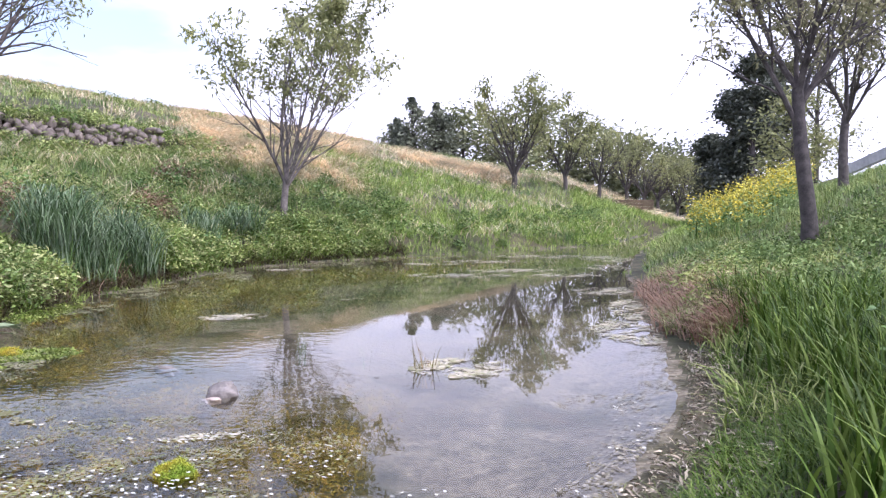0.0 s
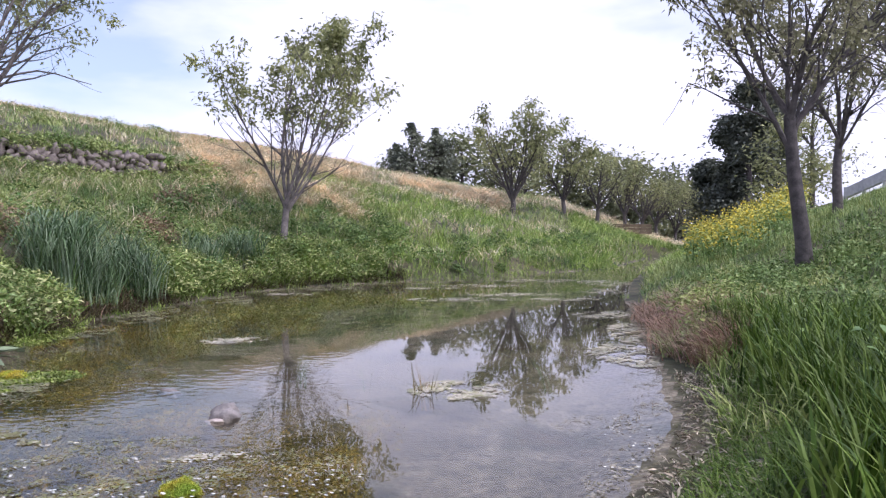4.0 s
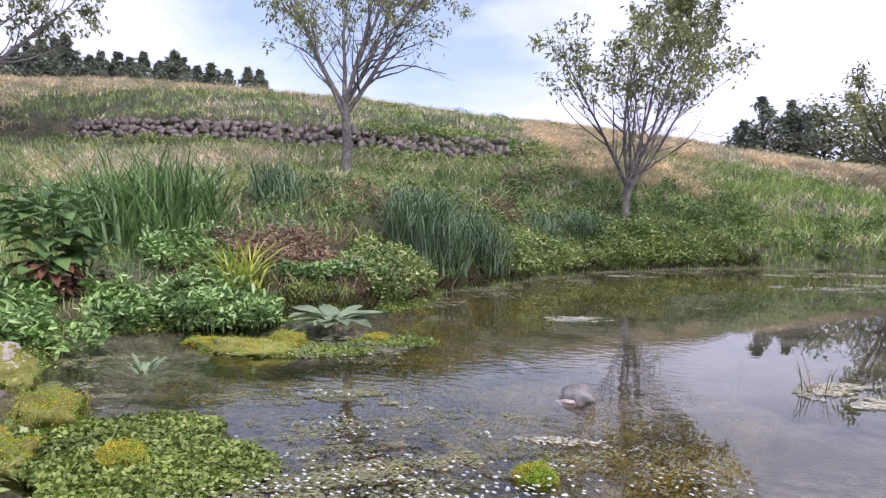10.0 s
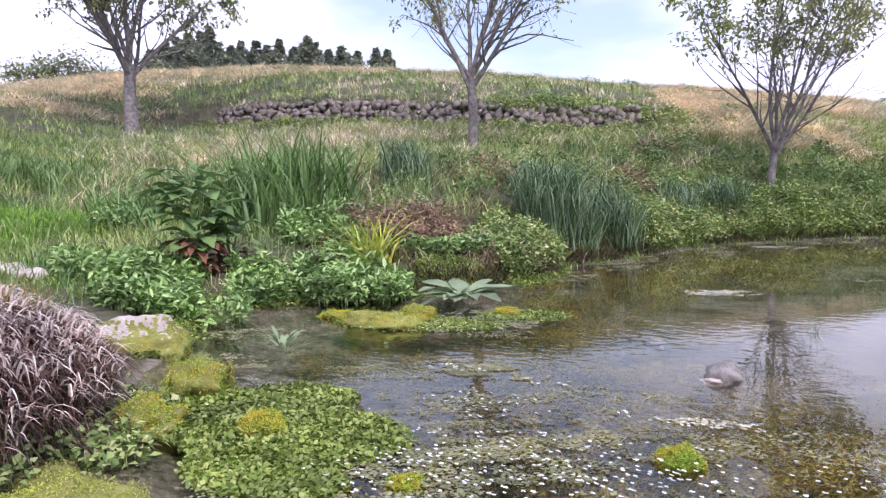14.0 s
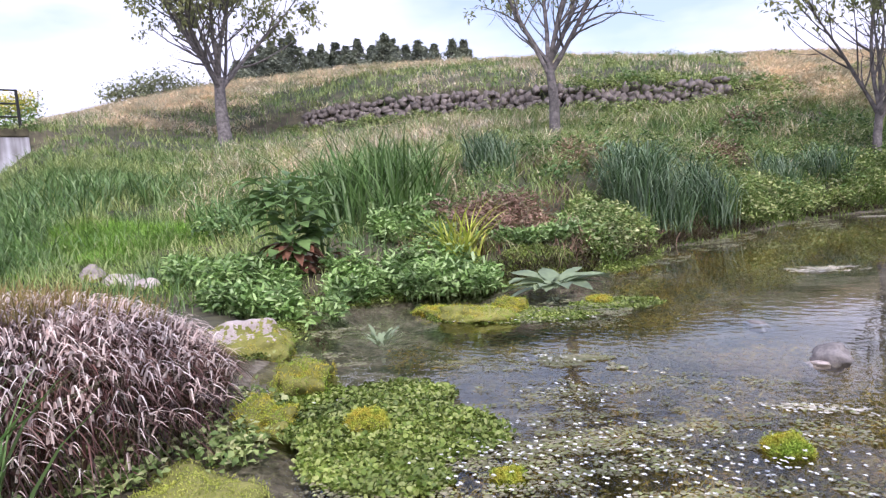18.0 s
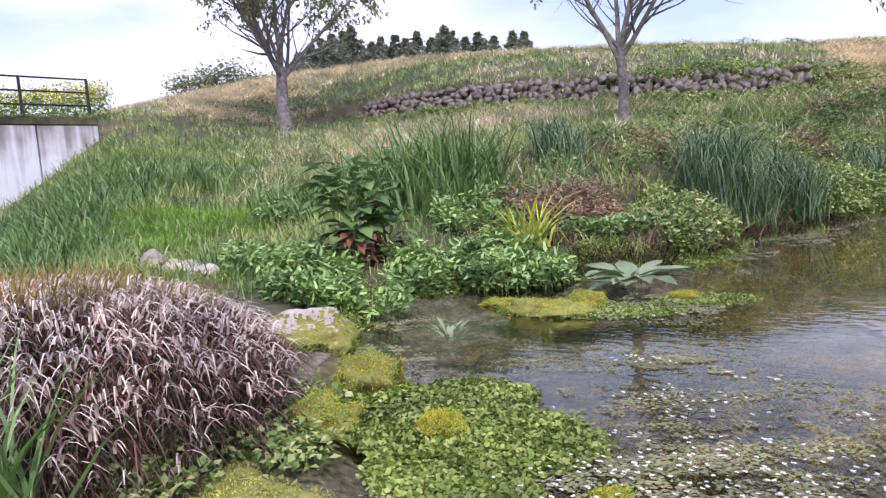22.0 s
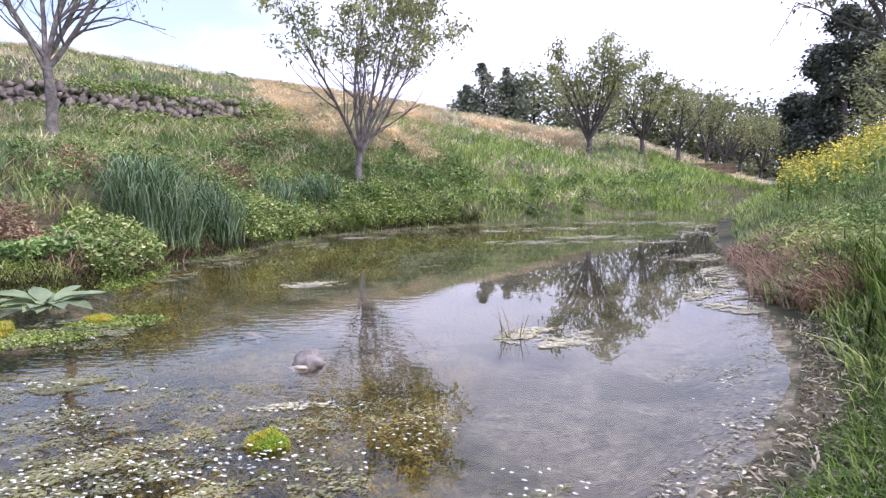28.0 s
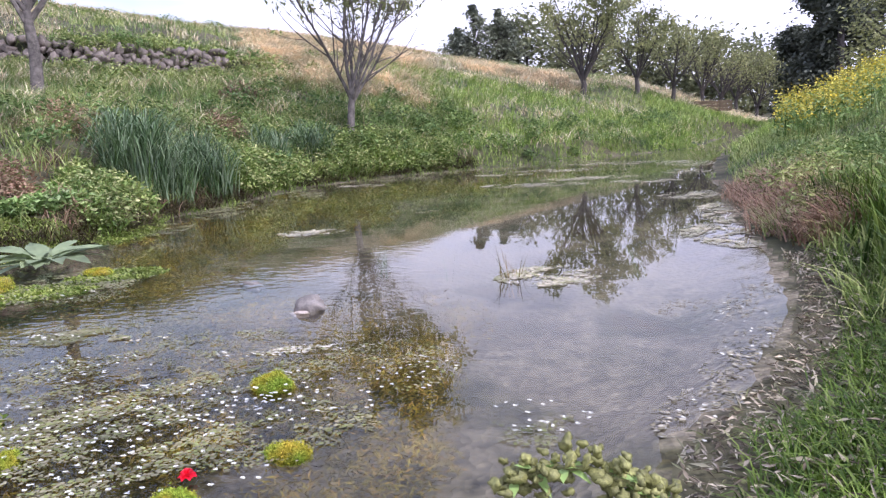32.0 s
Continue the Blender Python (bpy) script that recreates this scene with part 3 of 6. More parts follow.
Z_TOP = [0.6, 0.6, 0.3, 2.0, 3.8, 4.8, 6.0, 6.9, 7.7, 8.6, 9.7, 10.2, 9.8, 7.6, 5.6, 5.4]
RIGHT = np.array([(0.2, -3.0), (0.2, 1.9), (0.75, 3.2), (1.25, 3.8), (1.8, 4.7), (2.4, 6.2), (2.8, 8.0), (3.1, 9.6), (3.7, 12.6), (4.7, 17.0), (6.4, 22.6), (8.6, 28.8), (11.5, 35.0), (15.0, 46.0), (30.0, 80.0)])


def segment_distance(p, a, b):
    ab, ap = b - a, p - a
    u = np.clip((ap @ ab) / (ab @ ab), 0, 1)
    return np.linalg.norm(ap - u[:, None] * ab, axis=1)


def pond_distance(p):
    """Distance to the shore; negative in the water."""
    d = np.full(len(p), 1e9)
    inside = np.zeros(len(p), bool)
    for a, b in zip(POND, np.roll(POND, -1, 0)):
        d = np.minimum(d, segment_distance(p, a, b))
        cross = (a[1] > p[:, 1]) != (b[1] > p[:, 1])
        with np.errstate(divide="ignore", invalid="ignore"):
            xs = (b[0] - a[0]) * (p[:, 1] - a[1]) / (b[1] - a[1]) + a[0]
        inside ^= cross & (p[:, 0] < xs)
    return np.where(inside, -d, d)


def wave(x, y, s, seed=0.0):
    """Smooth unevenness, about -1 to 1."""
    return (np.sin(x * s * 1.3 + 1.7 + seed) * np.cos(y * s * 1.1 - 0.6 + seed * 2) + 0.6 * np.sin(x * s * 2.7 - y * s * 2.2 + seed) + 0.4 * np.cos(x * s * 4.9 + y * s * 5.3 - seed)) / 1.6


def smooth_step(u):
    u = np.clip(u, 0, 1)
    return u * u * (3 - 2 * u)


def height(p):
    """Ground height at places p (N, 2)."""
    p = np.asarray(p, float)
    o = p - HUB
    d = np.hypot(o[:, 0], o[:, 1])
    az = np.degrees(np.arctan2(-o[:, 0], o[:, 1]))
    az = np.where(az < -120, az + 360, az)
    azc = np.clip(az, -60, 110)
    d0, zb, dw, zw, dt, zt, step, power = (np.interp(azc, AZ, c) for c in (D_SHORE, Z_BANK, D_WALL, Z_WALL, D_TOP, Z_TOP, STEP, POWER))
    s = pond_distance(p)
    u1 = np.clip((d - d0 - 0.8) / (dw - d0 - 0.8), 0, 1)
    u2 = np.clip((d - dw) / (dt - dw), 0, 1)
    left = zb + (zw - zb) * (0.35 * u1 + 0.65 * u1 ** power) + step * smooth_step((d - dw) / 0.5) + (zt - zw - step) * (0.6 * u2 + 0.4 * u2 * (2 - u2))
    past = np.clip(d - dt, 0, None)
    left = left - np.minimum(0.0012 * past ** 2, 0.5 + 0.02 * past)
    left = np.maximum(left, -1.0 + 0 * d)
    r = np.full(len(p), 1e9)
    for a, b in zip(RIGHT[:-1], RIGHT[1:]):
        r = np.minimum(r, segment_distance(p, a, b))
    right = np.interp(r, [0, 2.7, 5.2, 8, 12], [0.15, 0.86, 2.05, 3.0, 3.4])
    right_side = smooth_step((-np.interp(d, [0, 3, 6, 12, 20, 30, 45], [20, 5, -8, -12, -13.5, -15.5, -17.5]) * -1 - az) / 4.0)
    h = left * (1 - right_side) + right * right_side
    near = smooth_step((4.0 - d) / 2.0)
    h = h * (1 - near) + 0.18 * near
    back = smooth_step((np.abs(az - 20) - 95) / 25)
    h = h * (1 - back) + 0.3 * back
    h = h + (0.10 * wave(p[:, 0], p[:, 1], 0.45) + 0.05 * wave(p[:, 0], p[:, 1], 1.7, 2.0)) * smooth_step((d - 6) / 10)
    bank = smooth_step(s / 0.9)
    out = np.where(s > 0, 0.02 + (h - 0.02) * bank, 0.02 - 0.30 * smooth_step(-s / 1.1) - 0.02 * wave(p[:, 0], p[:, 1], 2.3))
    return out


def on_ground(xy):
    xy = np.asarray(xy, float).reshape(-1, 2)
    return np.column_stack([xy, height(xy)])


def polar(az, d):
    a = radians(az)
    return (HUB[0] - d * math.sin(a), HUB[1] + d * math.cos(a))


def build_ground():
    az = np.radians(np.concatenate([np.arange(-45, 100, 0.45), np.arange(100, 315, 3.0)]))
    dist = np.concatenate([np.linspace(0.3, 12, 60), np.geomspace(12.25, 70, 110), np.geomspace(75, 2500, 22)])
    A, D = np.meshgrid(az, dist, indexing="ij")
    xy = np.column_stack([(HUB[0] - D * np.sin(A)).ravel(), (HUB[1] + D * np.cos(A)).ravel()])
    v = np.column_stack([xy, height(xy)])
    na, nd = A.shape
    i = np.arange(na)[:, None] * nd
    j = (np.arange(na)[:, None] + 1) % na * nd
    k = np.arange(nd - 1)[None]
    q = np.stack([i + k, i + k + 1, j + k + 1, j + k], -1).reshape(-1, 4)
    v = np.vstack([v, [[HUB[0], HUB[1], 0.18]]])
    c = len(v) - 1
    t = np.stack([np.full(na, c), i[:, 0], j[:, 0]], 1)
    me = mesh_from("ground", v, [q, t], M_GROUND, smooth=True)
    me.materials.append(M_BED)
    mid = np.array([xy[q[:, 0]], xy[q[:, 2]]]).mean(0)
    wet = np.zeros(len(q) + len(t), np.int32)
    wet[: len(q)] = pond_distance(mid) < -0.08
    me.polygons.foreach_set("material_index", wet)
    ob = new("ground", me)
    tagged(ob, "grassy banks and low hill sloping down to a shallow stream pool", "ground", kind="structure")


build_ground()


def build_water():
    xs, ys = np.linspace(-10, 14, 49), np.linspace(0.6, 42, 84)
    X, Y = np.meshgrid(xs, ys, indexing="ij")
    v = np.column_stack([X.ravel(), Y.ravel(), 0 * X.ravel()])
    i = np.arange(len(xs) - 1)[:, None] * len(ys) + np.arange(len(ys) - 1)[None]
    q = np.stack([i, i + len(ys), i + len(ys) + 1, i + 1], -1).reshape(-1, 4)
    mid = v[q].mean(1)[:, :2]
    keep = pond_distance(mid) < 0.9
    ob = new("water", mesh_from("water", v, [q[keep]], M_WATER, smooth=True))
    tagged(ob, "clear still shallow water reflecting the bright sky", "water", kind="structure")


build_water()

# ---- trees ----
def tube(heap, pts, radii, sides=6):
    """A tapering round limb along a line of points."""
    pts, radii = np.asarray(pts, float), np.asarray(radii, float)
    tan = np.gradient(pts, axis=0)
    tan /= np.linalg.norm(tan, axis=1, keepdims=True) + 1e-9
    ref = np.where(np.abs(tan[:, 2:3]) > 0.9, np.array([[1.0, 0, 0]]), np.array([[0, 0, 1.0]]))
    a = np.cross(tan, ref)
    a /= np.linalg.norm(a, axis=1, keepdims=True) + 1e-9
    b = np.cross(tan, a)
    th = np.linspace(0, 2 * np.pi, sides, endpoint=False)
    ring = a[:, None] * np.cos(th)[None, :, None] + b[:, None] * np.sin(th)[None, :, None]
    v = pts[:, None] + ring * radii[:, None, None]
    n = len(pts)
    quads = [(r * sides + s, r * sides + (s + 1) % sides, (r + 1) * sides + (s + 1) % sides, (r + 1) * sides + s) for r in range(n - 1) for s in range(sides)]
    heap.add(v.reshape(1, -1, 3), quads)


def limb_line(rng, start, way, length, curve, steps=6, wobble=0.06):
    """Points of a limb that starts along way and turns upward by curve."""
    p, w, out = np.array(start, float), np.array(way, float), [np.array(start, float)]
    for _ in range(steps):
        w = w + np.array((0, 0, curve / steps)) + rng.normal(0, wobble, 3)
        w /= np.linalg.norm(w)
        p = p + w * length / steps
        out.append(p.copy())
    return np.array(out), w


def vase_tree(name, place, tall, spread, trunk_h, trunk_r, label, seed, stems=6, leaf_n=3500, leaf=(0.13, 0.05), mat=None, bark=None, lean=(0.0, 0.0), group="", crown_low=0.42, turn=0.0, drift=(0.0, 0.0)):
    """A young tree: a short trunk that forks into steep stems, fine twigs and a thin leafy crown."""
    rng = np.random.default_rng(seed)
    mat, bark = mat or M_LEAF, bark or M_BARK
    root = empty(name, place, label, "tree", group)
    th = Heap()
    top = np.array((lean[0], lean[1], trunk_h))
    ln = np.linspace(0, 1, 7)[:, None]
    line = ln * top + np.column_stack([0.03 * np.sin(ln[:, 0] * 5 + seed), 0.03 * np.cos(ln[:, 0] * 4 + seed), 0 * ln[:, 0]])
    line[0, 2] = -0.4
    rad = trunk_r * (1.25 - 0.4 * ln[:, 0])
    rad[0] *= 1.35
    tube(th, line, rad, 10)
    tips, owner, limbs = [], [], []
    up = tall - trunk_h
    for k in range(stems):
        lh = Heap()
        limbs.append(lh)
        a = turn + 2.4 * k + rng.uniform(-0.3, 0.3)
        out = rng.uniform(0.62, 1.0) if k else 0.12
        start = line[-1] - np.array((0, 0, trunk_h * (0.0 if k < 2 else rng.uniform(0.0, 0.3))))
        rise = up * rng.uniform(0.72, 0.98) * (1.0 - 0.22 * out ** 2)
        w = np.array((np.cos(a) * out * spread * 0.5 / rise * 0.95, np.sin(a) * out * spread * 0.5 / rise * 0.95, 0.9)) + np.array((drift[0], drift[1], 0.0))
        length = rise * np.linalg.norm(w) * 0.95
        w /= np.linalg.norm(w)
        pts, w2 = limb_line(rng, start, w, length, 0.22, 9, 0.06)
        rr = trunk_r * rng.uniform(0.4, 0.62) * np.linspace(1, 0.14, len(pts))
        tube(lh, pts, rr, 6)
        tips.append(pts[-1])
        for j in range(2, len(pts)):
            for _ in range(2):
                f = pts[j] + (pts[j - 1] - pts[j]) * rng.uniform()
                side = rng.uniform(0, 2 * np.pi)
                bw = w * 0.75 + np.array((np.cos(side), np.sin(side), 0.1)) * rng.uniform(0.4, 0.9) + np.array((np.cos(a), np.sin(a), 0.0)) * 0.2
                bw /= np.linalg.norm(bw)
                bl = spread * rng.uniform(0.16, 0.36) * (1.15 - 0.075 * j)
                bp, bw2 = limb_line(rng, f, bw, bl, 0.3, 5, 0.12)
                tube(lh, bp, rr[j] * 0.5 * np.linspace(1, 0.2, len(bp)) + 0.004, 4)
                tips.append(bp[-1])
                for _ in range(4):
                    g = bp[rng.integers(1, 6)]
                    tw = bw2 * 0.7 + rng.normal(0, 0.55, 3)
                    tw /= np.linalg.norm(tw)
                    tp, _w = limb_line(rng, g, tw, bl * rng.uniform(0.3, 0.6), 0.1, 3, 0.14)
                    tube(lh, tp, np.linspace(0.008, 0.004, len(tp)), 3)
                    tips += [tp[2], tp[3]]
        owner += [k] * (len(tips) - len(owner))
    tips, owner = np.array(tips), np.array(owner)
    keep = tips[:, 2] > tall * crown_low
    tips, owner = tips[keep], owner[keep]
    weight = rng.exponential(1.0, len(tips)) ** 1.3 * (0.1 + (tips[:, 2] / tall) ** 3 + 1.5 * (np.hypot(tips[:, 0], tips[:, 1]) / spread) ** 2)
    pick = rng.choice(len(tips), leaf_n, p=weight / weight.sum())
    hang = rng.normal(0, 0.7 * leaf[0], (leaf_n, 3)) - np.array((0, 0, 0.3 * leaf[0]))
    under(new("trunk", th.mesh("trunk", bark)), root)
    for k, lh in enumerate(limbs):
        limb = under(new("limb", lh.mesh("limb", bark)), root)
        mine = np.nonzero(owner[pick] == k)[0]
        if len(mine):
            ch = Heap()
            leaves(ch, tips[pick[mine]] + hang[mine], leaf[0] * rng.uniform(0.6, 1.3, len(mine)), leaf[1] * rng.uniform(0.7, 1.3, len(mine)), up=-0.5)
            tagged(under(new("foliage", ch.mesh("foliage", mat)), limb), kind="stuff")
    for c in root.children:
        for f in c.data.polygons:
            f.use_smooth = c.name.startswith("trunk")
    return root


def clump_tree(name, place, tall, wide, label, seed, mat, leaf_n=2600, leaf=0.35, shape="round", trunk=0.2, group="", low=0.1, bark=None):
    """A far or dense tree: a trunk with limbs and a crown of many small leaf clumps."""
    rng = np.random.default_rng(seed)
    root = empty(name, place, label, "tree", group)
    th = Heap()
    tube(th, [(0, 0, -0.5), (0.05, 0, tall * 0.3), (0, 0.05, tall * 0.6), (0, 0, tall * 0.9)], [trunk * 1.2, trunk, trunk * 0.6, trunk * 0.15], 7)
    centres = []
    many = 130 if shape == "cone" else 26
    for k in range(many):
        u = rng.uniform(low, 1.0)
        if shape == "cone":
            r = wide * 0.5 * min(1.0, (1.0 - u) * 3.4) * rng.uniform(0.3, 1.0)
        elif shape == "column":
            r = wide * 0.5 * np.sqrt(max(0.02, 1 - u ** 3)) * rng.uniform(0.5, 1.0)
        else:
            v = (u - low) / (1 - low)
            r = wide * 0.5 * np.sqrt(max(0.03, 1 - (2 * v - 0.9) ** 2 * 0.85)) * rng.uniform(0.45, 1.0)
        a = k * 2.4 + rng.uniform(-0.3, 0.3)
        c = np.array((np.cos(a) * r, np.sin(a) * r, tall * u * (0.94 if shape != "cone" else 0.99)))
        centres.append(c)
        tube(th, [(0, 0, c[2] * 0.75), c * np.array((0.5, 0.5, 0.9)), c], [trunk * 0.3, trunk * 0.15, 0.02], 4)
    centres = np.array(centres)
    pick = rng.integers(0, len(centres), leaf_n)
    thin = np.clip((1.0 - centres[:, 2] / tall) * 3.4, 0.16, 1.0) if shape == "cone" else np.ones(len(centres))
    size = thin * wide * (0.13 if shape != "cone" else 0.085) * rng.uniform(0.6, 1.25, len(centres))
    pos = centres[pick] + rng.normal(0, 1, (leaf_n, 3)) * size[pick][:, None] * np.array((1, 1, 0.75))
    pos[:, 2] = np.maximum(pos[:, 2], 0.3)
    ch = Heap()
    leaves(ch, pos, leaf * rng.uniform(0.5, 1.4, leaf_n), leaf * 0.55 * rng.uniform(0.6, 1.3, leaf_n), up=-0.1)
    under(new("trunk", th.mesh("trunk", bark or M_BARK_DARK)), root)
    under(new("crown", ch.mesh("crown", mat)), root)
    return root


def stand(az, d, lift=0.0):
    x, y = polar(az, d)
    return (x, y, float(height([(x, y)])[0]) + lift)


vase_tree("tree", stand(11.4, 21.8), 8.2, 7.0, 1.55, 0.1, "young bank tree with forked grey trunk and thin spring crown", 3, stems=7, leaf_n=6800, leaf=(0.17, 0.08), turn=0.3, drift=(0.2, 0.05), crown_low=0.47)
vase_tree("tree", stand(33.1, 21.3), 9.1, 8.2, 2.15, 0.137, "young slope tree with straight grey trunk and sparse leaves", 5, stems=7, leaf_n=7600, leaf=(0.16, 0.075), turn=0.9, crown_low=0.42, drift=(0.17, 0.13))
vase_tree("tree", stand(58.3, 32.5), 11.5, 10.5, 2.8, 0.24, "spreading young tree with thick grey trunk near the hilltop", 8, stems=8, leaf_n=13000, leaf=(0.25, 0.11), turn=0.2)
vase_tree("tree", stand(-6.4, 39.8), 7.4, 5.6, 0.7, 0.15, "multi-stemmed young tree beside the stream", 11, stems=8, drift=(0.08, 0.0), leaf_n=3400, leaf=(0.24, 0.11), crown_low=0.36, bark=M_BARK_DARK, mat=M_LEAF_FAR)
vase_tree("tree", stand(-10.3, 44.3), 6.4, 5.0, 1.0, 0.13, "small leafy tree beside the stream", 12, stems=6, leaf_n=1900, leaf=(0.24, 0.12), crown_low=0.4, bark=M_BARK_DARK, mat=M_LEAF_FAR)
vase_tree("tree", stand(-29.2, 13.9), 7.6, 5.4, 2.75, 0.115, "dark-trunked tree with brownish spring leaves on the steep bank", 14, stems=6, leaf_n=9000, leaf=(0.12, 0.055), mat=M_LEAF_BROWN, bark=M_BARK_DARK, lean=(-0.3, 0.0), crown_low=0.42, drift=(-0.12, 0.05))
vase_tree("tree", stand(-30.4, 21.5), 7.5, 5.0, 2.0, 0.11, "thin tree behind the yellow blossom on the bank", 15, stems=6, leaf_n=4500, leaf=(0.15, 0.07), mat=M_LEAF_BROWN, bark=M_BARK_DARK)
vase_tree("tree", stand(-35.8, 17.0), 6.5, 4.0, 2.0, 0.08, "slender young tree high on the bank", 16, stems=5, leaf_n=2500, leaf=(0.13, 0.06), mat=M_LEAF_BROWN, bark=M_BARK_DARK)
for k, (az, d, tall, wide) in enumerate([(-12.9, 47, 5.4, 4.8), (-14.9, 52, 5.6, 5.0), (-16.2, 55, 5.8, 5.4), (-17.2, 58, 5.8, 5.2), (-18.6, 60, 6.0, 5.2)]):
    vase_tree("tree", stand(az, d), tall, wide, 1.1, 0.12, "light yellow-green young tree in the streamside row", 30 + k, stems=6, leaf_n=1500, leaf=(0.2, 0.1), crown_low=0.36, bark=M_BARK_DARK, mat=M_LEAF_FAR, group="streamside trees")
for k, (az, d, tall, wide) in enumerate([(-22.4, 66, 10.4, 3.8), (-23.6, 64, 12.2, 4.4), (-24.9, 66, 11.2, 4.2), (-20.8, 72, 8.0, 3.4)]):
    clump_tree("evergreen_tree", stand(az, d), tall, wide, "tall dark dense evergreen tree", 50 + k, M_DARK, 11000, 0.42, shape="column", group="dark evergreens", low=0.0, trunk=0.3)
for k, (az, d, tall, wide) in enumerate([(-26.6, 40, 5.0, 3.2), (-28.0, 44, 6.5, 3.8)]):
    clump_tree("tree", stand(az, d), tall, wide, "yellowish-green leafy tree before the dark evergreens", 60 + k, M_LEAF_FAR, 2600, 0.24, low=0.1, trunk=0.15)
# the woods behind the hill
for k, (az, d, tall, wide) in enumerate([(-2.0, 95, 11, 9), (-4.5, 98, 11.5, 9), (-7.0, 96, 11, 10), (-9.5, 100, 11, 10), (-11.8, 98, 10.5, 9), (-13.6, 96, 10, 9), (-15.4, 95, 9.5, 9), (-17.2, 94, 9, 8), (-18.8, 92, 8.5, 8)]):
    clump_tree("woodland_tree", stand(az, d), tall, wide, "grey-green leafy tree in the far wood", 80 + k, M_WOOD, 1900, 0.7, group="far wood", low=0.05, trunk=0.25)
for k, (az, d, tall, wide) in enumerate([(3.2, 92, 8.5, 4.5), (2.0, 90, 11, 5), (0.1, 90, 10.5, 4.2), (-0.8, 92, 9.5, 4)]):
    clump_tree("conifer", stand(az, d), tall, wide, "dark pointed conifer on the skyline", 100 + k, M_CEDAR, 3600, 0.5, shape="cone", group="skyline conifers", low=0.02, trunk=0.25)
for k, az in enumerate([57.0, 56.0, 55.2, 54.4, 53.6, 52.9, 51.4, 50.7, 49.6, 48.8, 47.9, 46.8, 45.8, 45.2, 44.2, 43.2, 42.0, 40.6, 39.7]):
    top = [10.3, 10.9, 11.3, 11.6, 11.7, 12.1, 10.8, 11.1, 11.2, 10.9, 11.3, 10.8, 11.6, 11.2, 10.6, 10.9, 10.5, 10.7, 10.6][k]
    d = 100 + 7 * ((k * 5) % 3)
    x, y, z = stand(az, d)
    clump_tree("conifer", (x, y, z), d * math.tan(radians(top + 1.0)) - z, 5.6 if k < 17 else 4.2, "dark conifer behind the brow of the hill", 130 + k, M_CEDAR, 6500, 0.5, shape="cone", group="hilltop conifers", low=0.35, trunk=0.25)
for k, (az, d, tall, wide) in enumerate([(60.5, 62, 1.6, 4.0), (62.4, 60, 2.4, 5.0), (64.2, 58, 2.2, 4.0)]):
    clump_tree("bush", stand(az, d), tall, wide, "grey-green bush on the hill crest", 170 + k, M_WOOD, 1500, 0.3, group="crest bushes", low=0.1, trunk=0.08)

# ---- the stone wall on the hillside ----
def rock_mesh(name, seed, size, mat, rough=0.25, subdiv=3, moss=None, boxy=0.38):
    """An uneven stone with worn edges."""
    bm = bmesh.new()
    bmesh.ops.create_icosphere(bm, subdivisions=subdiv, radius=1.0)
    off = Vector((seed * 3.1, seed * 1.7, seed * 0.9))
    for v in bm.verts:
        n = v.co.normalized()
        flat = max(abs(n.x), abs(n.y), abs(n.z))
        k = (1 - boxy + boxy / flat) * (1 + rough * noise.noise(n * 1.3 + off) + 0.4 * rough * noise.noise(n * 3.7 + off))
        v.co = Vector((n.x * size[0], n.y * size[1], n.z * size[2])) * k
    me = bpy.data.meshes.new(name)
    for f in bm.faces:
        f.smooth = True
    bm.to_mesh(me)
    bm.free()
    me.materials.append(mat)
    if moss:
        me.materials.append(moss)
    return me


def wall_distance(az):
    return float(np.interp(az, AZ, D_WALL))


def build_stone_wall():
    rng = np.random.default_rng(21)
    root = empty("wall_stone", stand(36, wall_distance(36)), "dry-stone retaining wall of rough grey-brown fieldstones", "wall", kind="structure")
    base = root.location.copy()
    kinds = [rock_mesh("stone", k, (0.165, 0.17, 0.145), M_STONE, 0.75, 2, None, 0.8) for k in range(9)]
    for row in range(5):
        az = 20.5 + 0.4 * (row % 2) + rng.uniform(0, 0.4)
        while az < 52.6:
            d = wall_distance(az)
            w = rng.uniform(0.55, 1.3)
            x, y = polar(az, d - 0.02 + 0.07 * row)
            ob = new("stone", kinds[int(rng.integers(9))])
            foot = float(height([polar(az, d - 0.35)])[0])
            ob.parent = root
            ob.location = Vector((x, y, foot + 0.1 + 0.215 * row + rng.normal(0, 0.06))) - base
            ob.rotation_euler = (rng.normal(0, 0.25), rng.normal(0, 0.7), radians(az) + rng.normal(0, 0.3))
            ob.scale = (w, rng.uniform(0.8, 1.1), rng.uniform(0.65, 1.2))
            az += math.degrees(0.35 * w / d)


# ---- ground cover ----
def scatter(n, az0, az1, d0, d1, power=1.0):
    """Places between two bearings and two distances, denser close by."""
    u = RNG.uniform(0, 1, n) ** power
    d = np.sqrt(d0 ** 2 + (d1 ** 2 - d0 ** 2) * u)
    a = np.radians(RNG.uniform(az0, az1, n))
    return np.column_stack([HUB[0] - d * np.sin(a), HUB[1] + d * np.cos(a)])


def blob(n, centre, rx, ry, turn=0.0, even=0.5):
    """Places in an ellipse."""
    r, a = RNG.uniform(0, 1, n) ** even, RNG.uniform(0, 2 * np.pi, n)
    x, y = rx * r * np.cos(a), ry * r * np.sin(a)
    c, s = math.cos(radians(turn)), math.sin(radians(turn))
    return np.column_stack([centre[0] + c * x - s * y, centre[1] + s * x + c * y])


